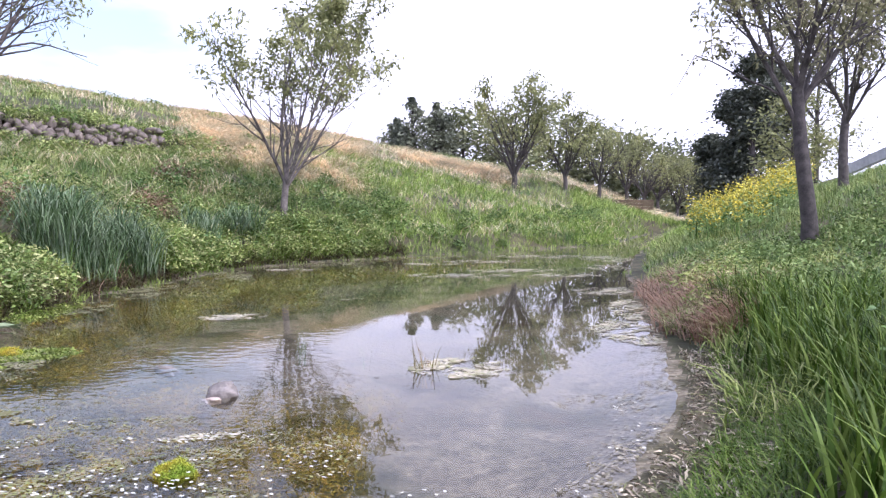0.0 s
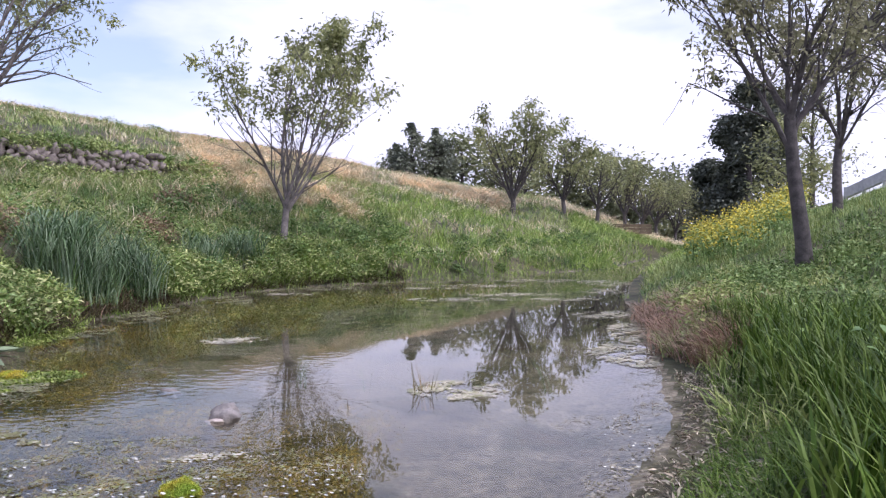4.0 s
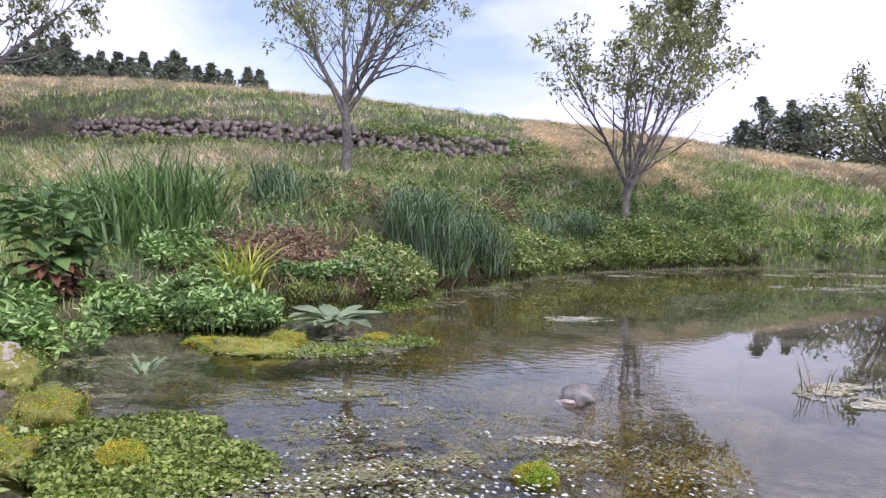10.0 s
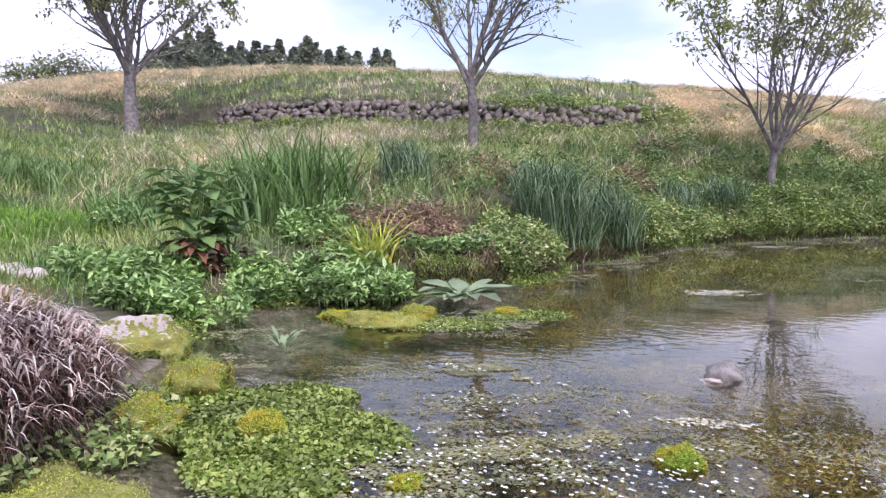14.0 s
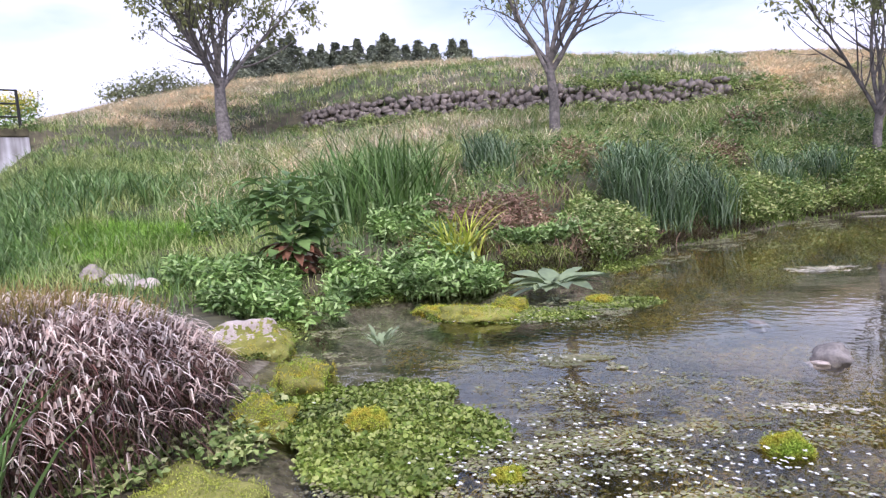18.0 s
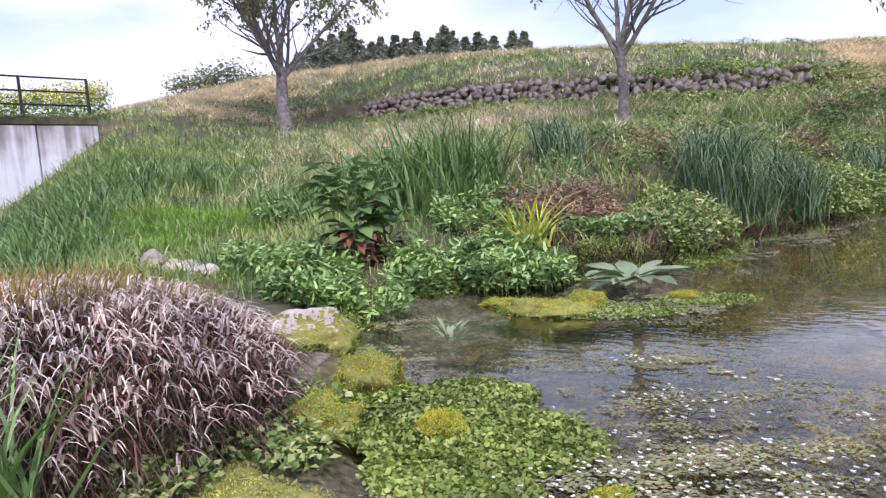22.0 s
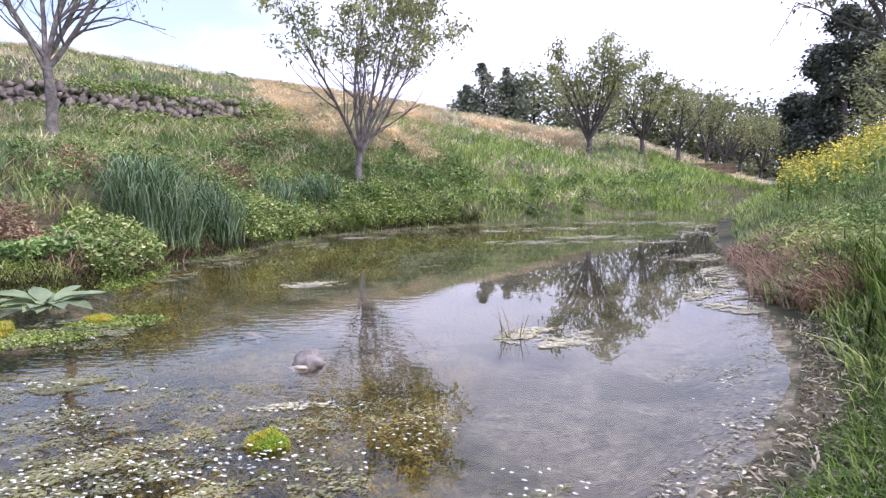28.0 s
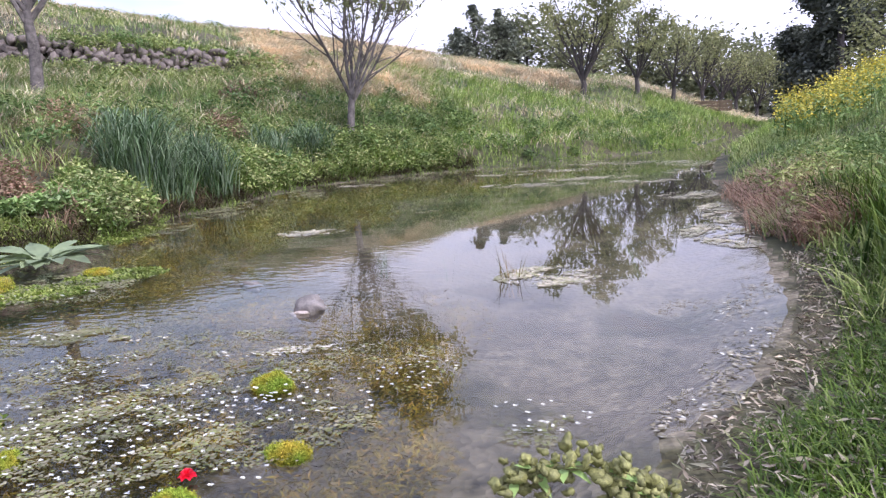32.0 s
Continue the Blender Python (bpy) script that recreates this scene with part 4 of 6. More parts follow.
def bunches(name, at, label, category, count):
    """A root for a plant and the places of its bunches, nearest together."""
    root = empty(name, tuple(at.mean(0)), label, category)
    seeds = at[RNG.integers(0, len(at), count)]
    near = np.argmin(((at[:, None, :2] - seeds[None, :, :2]) ** 2).sum(-1), 1)
    return root, [g for g in (np.nonzero(near == k)[0] for k in range(count)) if len(g)]


def rough(name, xy, mat, h, w, bend, label, category="grass", tufts=6, lean=0.35, spread=0.07, segs=2, lift=0.0, kind="stuff", vary=(0.45, 1.25), droop=1.0):
    """A stretch of grass: tufts of blades with feet in xy."""
    xy = np.repeat(xy, tufts, 0) + RNG.normal(0, spread, (len(xy) * tufts, 2))
    at = on_ground(xy)
    at[:, 2] = np.maximum(at[:, 2], -0.05) - 0.02 + lift
    root, groups = bunches(name, at, label, category, 9) if kind == "" else (None, [np.arange(len(at))])
    for g in groups:
        heap = Heap()
        n = len(g)
        blades(heap, at[g], h * RNG.uniform(*vary, n), w * RNG.uniform(0.7, 1.3, n), bend * (RNG.uniform(0.3, 1.6, n) if droop < 2 else RNG.uniform(0.75, 1.25, n)), lean, segs, None, droop)
        if root is None:
            return tagged(new(name, heap.mesh(name, mat)), label, category, kind=kind)
        ob = tagged(under(new("tuft", heap.mesh("tuft", mat)), root), kind="stuff")
        ob.location = -root.location
    return root


def herbs(name, xy, mat, tall, leaf, label, category="plants", per=9, spread=0.09, kind="stuff", low=0.15):
    """Leafy plants: leaves round upright stems with feet in xy."""
    at = on_ground(xy)
    at[:, 2] = np.maximum(at[:, 2], -0.02)
    n = len(at)
    tops = tall * RNG.uniform(0.55, 1.15, n)
    lean = RNG.normal(0, 0.12, (n, 2)) * tops[:, None]
    u = RNG.uniform(low, 1.0, (n, per)) ** 0.8
    tops = tops * (0.8 + 0.35 * wave(at[:, 0], at[:, 1], 0.9, 5.0))
    pos = at[:, None] + np.stack([lean[:, :1] * u + RNG.normal(0, spread, (n, per)), lean[:, 1:] * u + RNG.normal(0, spread, (n, per)), tops[:, None] * u], -1)
    root, groups = bunches(name, at, label, category, 16) if kind == "" else (None, [np.arange(n)])
    for g in groups:
        heap = Heap()
        p = pos[g].reshape(-1, 3)
        leaves(heap, p, leaf[0] * RNG.uniform(0.6, 1.3, len(p)), leaf[1] * RNG.uniform(0.7, 1.3, len(p)), up=0.25, full=kind == "")
        blades(heap, at[g], tops[g], 0.008, 0.15 * np.ones(len(g)), 0.1, 2)
        if root is None:
            return tagged(new(name, heap.mesh(name, mat)), label, category, kind=kind)
        ob = tagged(under(new("sprig", heap.mesh("sprig", mat)), root), kind="stuff")
        ob.location = -root.location
    return root


def floating(name, spots, mat, size, label, category="pond weed", z=0.006, flat=0.05, thick=0.005, crowd=1.0):
    """Mats of small leaves that lie on the water; spots: (centre, rx, ry, turn, number)."""
    heap = Heap()
    for c, rx, ry, turn, n in spots:
        xy = blob(int(n * crowd), c, rx, ry, turn, 0.55)
        keep = wave(xy[:, 0], xy[:, 1], 4.0, c[0]) + 0.7 * wave(xy[:, 0], xy[:, 1] * 1.8, 9.0, c[1]) > 0.0
        xy = xy[keep]
        at = np.column_stack([xy, z + RNG.uniform(0, thick, len(xy))])
        m = len(at)
        yaw = RNG.uniform(0, 2 * np.pi, m)
        tilt = RNG.normal(0, flat, m)
        L = size * RNG.uniform(0.5, 1.5, m)
        d = np.stack([np.cos(yaw), np.sin(yaw), np.abs(tilt)], 1) * L[:, None]
        s = np.stack([-np.sin(yaw), np.cos(yaw), tilt * 0.4], 1) * (L * RNG.uniform(0.3, 0.6, m))[:, None]
        heap.add(np.stack([at, at + d * 0.5 + s, at + d, at + d * 0.5 - s], 1), None, [(0, 1, 2), (0, 2, 3)])
    return tagged(new(name, heap.mesh(name, mat)), label, category, kind="stuff")


def mounds(name, xy, mat, wide, tall, leaf, label, category="plants", per=60):
    """Bushy clumps of leaves with feet in xy, each a rounded heap that shades itself."""
    at = on_ground(xy)
    n = len(at)
    size = RNG.uniform(0.5, 1.3, n)
    th, u = RNG.uniform(0, 2 * np.pi, (n, per)), RNG.uniform(0, 1, (n, per)) ** 0.5
    r = wide * size[:, None] * u * RNG.uniform(0.75, 1.15, (n, per))
    z = tall * size[:, None] * np.sqrt(np.clip(1.02 - u ** 2, 0, 1)) * RNG.uniform(0.7, 1.15, (n, per))
    pos = (at[:, None] + np.stack([r * np.cos(th), r * np.sin(th), z], -1)).reshape(-1, 3)
    heap = Heap()
    m = len(pos)
    leaves(heap, pos, leaf[0] * RNG.uniform(0.5, 1.4, m), leaf[1] * RNG.uniform(0.7, 1.3, m), up=0.15)
    return tagged(new(name, heap.mesh(name, mat)), label, category, kind="stuff")


def dry(xy):
    """How straw-like the hill is at places xy."""
    o = xy - HUB
    d, az = np.hypot(o[:, 0], o[:, 1]), np.degrees(np.arctan2(-o[:, 0], o[:, 1]))
    k = 0.55 * wave(xy[:, 0], xy[:, 1], 0.17, 4.0) + 0.35 * wave(xy[:, 0], xy[:, 1], 0.6, 1.0)
    k = k + 2.0 * np.exp(-((az - 12.5) / 5.5) ** 2 - ((d - 35) / 9) ** 2) + 0.6 * smooth_step((d - 39) / 6) * smooth_step((az - 12) / 8)
    k = k + 0.9 * np.exp(-((az + 2) / 5) ** 2 - ((d - 44) / 5) ** 2) + 0.9 * np.exp(-((az + 11) / 3) ** 2 - ((d - 50) / 6) ** 2)
    k = k - 0.9 * smooth_step((az - 55) / 5) * smooth_step((37 - d) / 4)
    k = k + 0.8 * np.exp(-((az - 46) / 9) ** 2 - ((d - 24) / 3.5) ** 2) + 0.5 * smooth_step((az - 58) / 4) * smooth_step((d - 38) / 5)
    return k


def land(xy, gap=0.1):
    return xy[pond_distance(xy) > gap]


build_stone_wall()
xy = np.vstack([scatter(5200, 5.5, 19, 27, 47), scatter(1300, -6, 3, 39, 48), scatter(800, -19.5, -12, 46, 58), scatter(2200, 18, 60, 42, 54), scatter(900, 56, 67, 36, 52)])
xy = xy[wave(xy[:, 0], xy[:, 1], 0.5, 9.0) + RNG.normal(0, 0.3, len(xy)) > -0.25]
rough("straw_patch", xy, M_STRAW, 0.55, 0.05, 1.5, "flattened pinkish straw on the open hillside", "dry grass", tufts=9, spread=0.25, lean=0.6, segs=3)
xy = np.vstack([np.array([polar(a, wall_distance(a) + RNG.uniform(0.1, 1.2)) for a in RNG.uniform(17, 29.5, 420)]), np.array([polar(a, wall_distance(a) - RNG.uniform(0.3, 1.6)) for a in RNG.uniform(17, 31, 260)]), np.array([polar(a, wall_distance(a) + RNG.uniform(0.2, 1.0)) for a in RNG.uniform(29, 53, 90)])])
herbs("wall_growth", xy[::2], M_GRASS, 0.45, (0.16, 0.06), "green growth hanging over the top and foot of the stone wall", per=12, spread=0.2)

xy = np.array([polar(a, wall_distance(a) + o) for a, o in zip(RNG.uniform(18, 32, 70), RNG.choice([-0.8, -0.6, 0.3, 0.6], 70))])
mounds("wall_bushes", xy, M_HERB, 0.4, 0.4, (0.1, 0.045), "green growth half covering the low end of the stone wall", per=120)
xy = np.array([polar(a, wall_distance(a) - RNG.uniform(0.3, 0.9)) for a in RNG.uniform(31, 54, 60)])
mounds("wall_foot_weeds", xy, M_HERB, 0.4, 0.35, (0.12, 0.05), "green weeds along the foot of the stone wall", per=90)

# hill and slope
xy = land(scatter(8500, 2, 76, 9.5, 27, 0.95))
k = dry(xy)
rough("meadow_grass", xy[k < 0.35], M_GRASS, 0.42, 0.018, 0.5, "mixed green meadow grass on the slope above the water", tufts=6)
rough("dry_grass", xy[(k > 0.3) & (pond_distance(xy) > 3.5)][::3], M_STRAW, 0.4, 0.022, 0.9, "bleached dry stems among the slope grass", tufts=5)
xy = land(scatter(15000, -19, 78, 25, 57, 0.8))
k = dry(xy) + RNG.normal(0, 0.2, len(xy))
rough("hill_grass", xy[k < 0.4], M_GRASS, 0.42, 0.032, 0.5, "rough green grass on the hillside", tufts=6, spread=0.18)
rough("straw_grass", xy[k >= 0.3], M_STRAW, 0.42, 0.03, 0.9, "patches of pale dry straw-coloured grass on the hill", tufts=8, spread=0.18)
xy = land(scatter(7500, -15, 17, 19, 36))
o = xy - HUB
xy = xy[np.degrees(np.arctan2(-o[:, 0], o[:, 1])) + 5 * wave(xy[:, 0], xy[:, 1], 0.35, 2.0) + RNG.normal(0, 2.5, len(xy)) < 8]
xy = xy[wave(xy[:, 0], xy[:, 1], 0.5, 6.0) + RNG.normal(0, 0.3, len(xy)) > -0.35]
rough("bank_grass", xy, M_LUSH, 0.45, 0.02, 0.5, "bright green grass along the far water edge", tufts=6)
# weeds on the bank above the pool
CLUMPS = [(27.4, 14.6, 0.5, 420, 3.2), (25.2, 14.8, 0.35, 130, 2.1), (22.6, 15.8, 0.45, 260, 2.2), (38.3, 16.0, 0.5, 260, 2.0), (17.8, 19.0, 0.4, 140, 1.8), (14.6, 20.2, 0.5, 180, 1.8)]


def roomy(xy, room=1.25):
    """Places that leave room round the large grass clumps."""
    o = xy - HUB
    open_ground = (np.degrees(np.arctan2(-o[:, 0], o[:, 1])) > 30.5) & (np.hypot(o[:, 0], o[:, 1]) < 13.6)
    return xy[~open_ground & (np.min([np.hypot(*(xy - np.array(polar(a, d))).T) for a, d, *_ in CLUMPS[:4]], 0) > room)]


def patches(xy, seed, limit, size=0.8):
    return xy[wave(xy[:, 0], xy[:, 1], size, seed) + RNG.normal(0, 0.25, len(xy)) > limit]


xy = patches(land(scatter(1300, 4, 58, 10, 25, 1.1), 0.3), 2.0, -0.05)
xy = xy[(np.hypot(*(xy - HUB).T) > 14.0) | (np.arctan2(-(xy - HUB)[:, 0], (xy - HUB)[:, 1]) < radians(32))]
mounds("bank_weeds", roomy(xy[pond_distance(xy) + RNG.normal(0, 0.8, len(xy)) < 2.8]), M_HERB, 0.4, 0.5, (0.075, 0.03), "dense leafy green weeds along the bank", per=150)
xy = patches(land(scatter(900, 6, 62, 11, 26, 1.1), 0.3), 7.0, 0.05)
mounds("pale_weeds", roomy(xy[pond_distance(xy) + RNG.normal(0, 0.8, len(xy)) < 3.2]), M_MINT, 0.36, 0.5, (0.09, 0.024), "pale green mugwort-like weeds on the bank", per=100)
xy = patches(land(scatter(260, 2, 62, 11, 27), 0.3), 5.0, 0.15)
mounds("dark_weeds", roomy(xy[pond_distance(xy) < 6]), M_DOCK, 0.45, 0.55, (0.13, 0.07), "dark broad-leaved weeds among the slope grass")
xy = patches(land(scatter(3800, 3, 74, 12, 29, 0.9), 0.3), 1.0, -0.3)
clear = np.min([np.hypot(xy[:, 0] - polar(a, d)[0], xy[:, 1] - polar(a, d)[1]) for a, d in ((65.5, 14.6), (68.5, 13.4), (63.0, 14.0), (66.5, 12.5))], 0) > 1.3
xy = xy[clear & (dry(xy) < 0.8)]
rough("tussock_grass", xy, M_GRASS, 0.6, 0.02, 0.85, "arching tussocks of meadow grass on the slope", tufts=10, spread=0.07, lean=0.3, segs=4)
xy = patches(land(scatter(1500, 10, 62, 14, 28, 0.8), 0.3), 4.0, 0.0, 0.5)
rough("broken_stems", np.vstack([xy, patches(scatter(700, 40, 60, 20.5, 30), 2.0, -0.1, 0.6)]), M_STRAW, 0.65, 0.026, 0.9, "pale broken dead stems scattered over the slope", "dead stems", tufts=5, spread=0.16, lean=0.7, segs=3)
xy = land(scatter(210, 2, 56, 11, 27, 1.0), 0.4)
mounds("dark_shrubs", roomy(xy[pond_distance(xy) < 5.5]), M_SHRUB, 0.4, 0.6, (0.1, 0.05), "dark green leafy shrubs dotted over the slope", per=150)
xy = land(scatter(170, -13, 9, 21, 36, 1.0), 0.2)
mounds("far_bank_weeds", xy[pond_distance(xy) < 3.0], M_SHRUB, 0.36, 0.5, (0.13, 0.05), "dark weeds along the far water edge", per=110)
xy = land(scatter(300, -13, 9, 21, 38, 1.0), 0.5)
rough("far_dry_tufts", xy, M_STRAW, 0.5, 0.03, 0.9, "tan dry tufts in the far bank grass", "dry grass", tufts=8, spread=0.2, lean=0.5, segs=3)
xy = patches(scatter(70, 8, 34, 26, 44, 1.0), 3.0, 0.1, 0.35)
mounds("hill_bushes", xy, M_HERB, 0.6, 0.45, (0.14, 0.06), "low green bushes on the upper hill", per=110)
xy = np.vstack([patches(scatter(900, 69.5, 82, 12.5, 24, 0.9), 12.0, -0.6, 0.4), patches(scatter(260, 60, 70, 18, 27, 0.9), 12.0, 0.0, 0.4)])
rough("tall_slope_grass", xy, M_REED, 0.6, 0.024, 0.7, "tall blue-green grass on the slope below the concrete wall", tufts=10, spread=0.16, lean=0.25, segs=4)
# patchy strip of very dark bent blades within half a metre of the water
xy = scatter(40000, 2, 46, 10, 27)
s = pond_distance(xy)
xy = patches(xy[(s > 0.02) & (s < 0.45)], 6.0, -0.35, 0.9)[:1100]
rough("root_mat", xy, M_CORE, 0.3, 0.018, 1.1, "dark bent stems in a strip along the bank edge", "dead stems", tufts=9, spread=0.1, segs=3, lean=0.5)
xy = patches(land(scatter(620, 14, 46, 10.5, 18), 0.1), 3.0, 0.0)
rough("rusty_weeds", xy, M_RUST, 0.45, 0.02, 0.9, "reddish-brown dead weeds at the foot of the bank", "dead weeds", tufts=14, spread=0.12, segs=3)
xy = np.vstack([blob(60, polar(39.5, 12.3), 0.8, 0.5), blob(30, polar(36, 13.0), 0.6, 0.4), blob(26, polar(21, 20), 0.5, 0.4), blob(26, polar(19.5, 24), 0.7, 0.5), blob(20, polar(31, 17), 0.6, 0.4)])
mounds("rusty_bush", xy, M_RUST, 0.3, 0.45, (0.12, 0.03), "red-brown withered undergrowth on the bank", "dead weeds")
xy = scatter(16000, -16, 48, 9, 32, 0.8)
s = pond_distance(xy)
rough("edge_turf", xy[(s > -0.2) & (s < 0.5)], M_LUSH, 0.2, 0.014, 0.6, "bright green turf fringing the water", tufts=7)
for az, d, r, n, h in CLUMPS:
    xy = blob(n, polar(az, d), r, r * 0.8)
    rough("inner_blades", np.array([polar(az, d)]) + (xy - np.array([polar(az, d)])) * 0.8, M_REED, h * 0.3, 0.03, 0.35, "upright inner blades of the arching grass clump", "grass clump", tufts=1, lean=0.3, segs=4)
    rough("arching_grass_clump", np.vstack([xy, xy + 0.05]), M_BLUE, h * 0.46, 0.03, 0.6, "large clump of arching blue-green grass on the bank", "grass clump", tufts=1, lean=0.1, segs=7, kind="", vary=(0.35, 1.1), droop=10.0)
for az, d, r, n, h in [(48.5, 14.0, 1.2, 520, 1.85), (45.0, 14.2, 0.8, 280, 1.6), (53.0, 15.5, 0.8, 220, 1.3), (66.0, 19.5, 1.6, 420, 0.8), (71.5, 18.5, 2.2, 700, 0.85), (74.5, 15.5, 1.3, 420, 0.7), (58.5, 15.0, 1.0, 240, 0.8)]:
    xy = land(blob(n, polar(az, d), r, r * 0.7))
    rough("reed_clump", xy, M_REED, h, 0.05, 0.4, "upright clump of tall green reed-like grass", "grass clump", tufts=1, lean=0.18, segs=4, kind="", vary=(0.5, 1.1))
xy = np.vstack([blob(1500, polar(65.5, 15.0), 1.6, 0.9, 30), blob(700, polar(68.5, 14.0), 1.1, 0.7, 30)])
rough("vivid_turf", xy, M_VIVID, 0.2, 0.016, 0.5, "patch of short vivid lime-green turf on the slope", tufts=7)
xy = land(scatter(2600, 55, 76, 10, 17))
rough("short_turf", xy, M_LUSH, 0.16, 0.014, 0.5, "short vivid green turf behind the stream plants", tufts=6)

xy = scatter(26000, 4, 50, 9, 24)
s = pond_distance(xy)
xy = patches(xy[(s > 0.15) & (s < 1.6)], 6.0, -0.3)
xy = roomy(xy, 0.9)
mounds("shore_weeds", xy[:420], M_HERB, 0.3, 0.38, (0.1, 0.05), "low leafy weeds overhanging the water edge", per=80)
rough("shore_tussocks", xy[420:1000], M_LUSH, 0.5, 0.022, 0.7, "green grass tufts overhanging the water edge", tufts=14, spread=0.08, segs=4)
xy = land(scatter(3000, -23, -11, 25, 48), 0.1)
rough("far_turf", xy, M_LUSH, 0.4, 0.03, 0.5, "bright green grass at the far bend of the stream", tufts=6, spread=0.15)

# leafy plants at the water's edge
for c, rx, ry, turn, n, h in [((-7.9, 5.25), 0.95, 0.45, 20, 420, 0.3), ((-8.6, 6.4), 1.1, 0.6, 30, 420, 0.36), ((-7.2, 7.6), 0.8, 0.6, 30, 460, 0.42), ((-8.6, 8.9), 1.1, 0.7, 20, 380, 0.4), ((-7.2, 9.9), 0.9, 0.5, 60, 380, 0.3), ((-7.2, 11.3), 0.8, 0.45, 70, 260, 0.26), ((-9.8, 5.7), 0.9, 0.5, 10, 260, 0.36)]:
    xy = blob(n, c, rx, ry, turn)
    bearing = np.degrees(np.arctan2(-(xy - HUB)[:, 0], (xy - HUB)[:, 1]))
    xy = xy[(np.abs(bearing - 52.6) > 1.3) | (np.hypot(*(xy - HUB).T) < 8.6)]
    herbs("leafy_water_plant", xy, M_MINT, h * 1.2, (0.12, 0.036), "dense patch of broad-leaved bright green water plants", "water plants", per=12, spread=0.05, kind="")
# cress islands
for c, rx, ry, turn, n, h in [((-3.62, 3.2), 0.75, 0.45, 15, 1500, 0.15), ((-4.1, 3.75), 0.4, 0.3, 20, 520, 0.13), ((-3.3, 2.75), 0.5, 0.28, 0, 700, 0.12), ((-4.75, 3.45), 0.28, 0.22, 0, 260, 0.1), ((-5.2, 6.5), 0.95, 0.38, 20, 900, 0.07), ((-4.4, 7.4), 0.5, 0.3, 30, 420, 0.08), ((-6.6, 9.2), 0.6, 0.4, 60, 420, 0.1)]:
    herbs("watercress_patch", blob(n, c, rx, ry, turn), M_CRESS, h * 0.6, (0.034, 0.024), "low floating patch of bright green watercress", "watercress", per=11, spread=0.025, kind="", low=0.3)


xy = scatter(30000, 26, 64, 7, 16)
s = pond_distance(xy)
xy = patches(xy[np.abs(s) < 0.3], 8.0, -0.4, 2.0)[:1500]
herbs("shore_cress", xy, M_CRESS, 0.07, (0.04, 0.028), "low cress and moss fringing the water edge", "watercress", per=8, spread=0.05)


def rock(name, place, size, seed, mat, label, moss=0.0, turn=0.0, category="rock", group="", boxy=0.2):
    """A stone; above the height moss it is bare, below it is grown over."""
    me = rock_mesh(name, seed, size, mat, 0.38, 5 if moss > 0.5 else 4, M_ROCK_MOSS if moss else None, boxy)
    if moss:
        for f in me.polygons:
            c = f.center
            if c.z < size[2] * (moss + 0.55 * noise.noise(Vector((c.x * 9, c.y * 9, seed + c.z * 5))) + 0.4 * noise.noise(Vector((c.x * 31, c.y * 31, c.z * 20)))):
                f.material_index = 1
    ob = new(name, me)
    ob.location, ob.rotation_euler = place, (0, 0, radians(turn))
    if moss > 0.5:
        rng = np.random.default_rng(seed)
        spots = np.array([f.center for f in me.polygons if f.material_index == 1])
        at = spots[rng.integers(0, len(spots), 9000)] + rng.normal(0, 0.009, (9000, 3))
        heap = Heap()
        leaves(heap, at, 0.013 * rng.uniform(0.6, 1.6, len(at)), 0.006, up=0.6)
        tagged(under(new("moss_skin", heap.mesh("moss_skin", M_MOSS)), ob), kind="stuff")
    return tagged(ob, label, category, group)


def moss_hummock(place, size, seed, label="rounded cushion of yellow-green moss standing in the water", mat=None):
    """A cushion of moss with a fuzzy skin."""
    rng = np.random.default_rng(seed)
    root = empty("moss_cushion", place, label, "moss")
    body = new("moss_body", rock_mesh("moss_body", seed, size, M_ROCK_MOSS, 0.65, 4, None, 0.1))
    body.parent = root
    co = np.empty(len(body.data.vertices) * 3, np.float32)
    body.data.vertices.foreach_get("co", co)
    co = co.reshape(-1, 3)
    pick = rng.integers(0, len(co), 12000)
    at = co[pick] + rng.normal(0, 0.011, (12000, 3))
    at = at[at[:, 2] > -0.03]
    heap = Heap()
    leaves(heap, at, 0.014 * rng.uniform(0.6, 1.6, len(at)), 0.006, up=0.7)
    skin = new("moss_skin", heap.mesh("moss_skin", mat or M_MOSS))
    skin.parent = root
    return root


moss_hummock((-4.95, 3.55, 0.03), (0.27, 0.2, 0.2), 1)
moss_hummock((-4.42, 2.85, 0.03), (0.22, 0.17, 0.14), 2)
moss_hummock((-5.45, 6.25, 0.0), (0.42, 0.22, 0.13), 3)
moss_hummock((-5.35, 6.75, 0.0), (0.2, 0.16, 0.13), 4)
moss_hummock((-6.25, 6.35, 0.0), (0.2, 0.13, 0.07), 5)
moss_hummock((-4.62, 7.45, 0.0), (0.14, 0.1, 0.07), 6)
moss_hummock((-3.7, 3.1, 0.08), (0.12, 0.1, 0.07), 7)
moss_hummock((-1.55, 4.02, 0.0), (0.09, 0.065, 0.055), 8, "bright green moss cushion on a stone in shallow water")
moss_hummock((-1.2, 3.12, 0.0), (0.07, 0.045, 0.035), 9, "small moss cushion on a stone in shallow water")
moss_hummock((-1.55, 2.68, 0.0), (0.07, 0.05, 0.035), 10, "small moss cushion on a stone in shallow water")
moss_hummock((-3.8, 1.98, 0.0), (0.4, 0.24, 0.09), 11, "flat yellow-green moss mat at the stream edge", M_LIME)
moss_hummock((-2.6, 3.05, -0.02), (0.07, 0.06, 0.035), 12, "small moss cushion on a stone in shallow water")
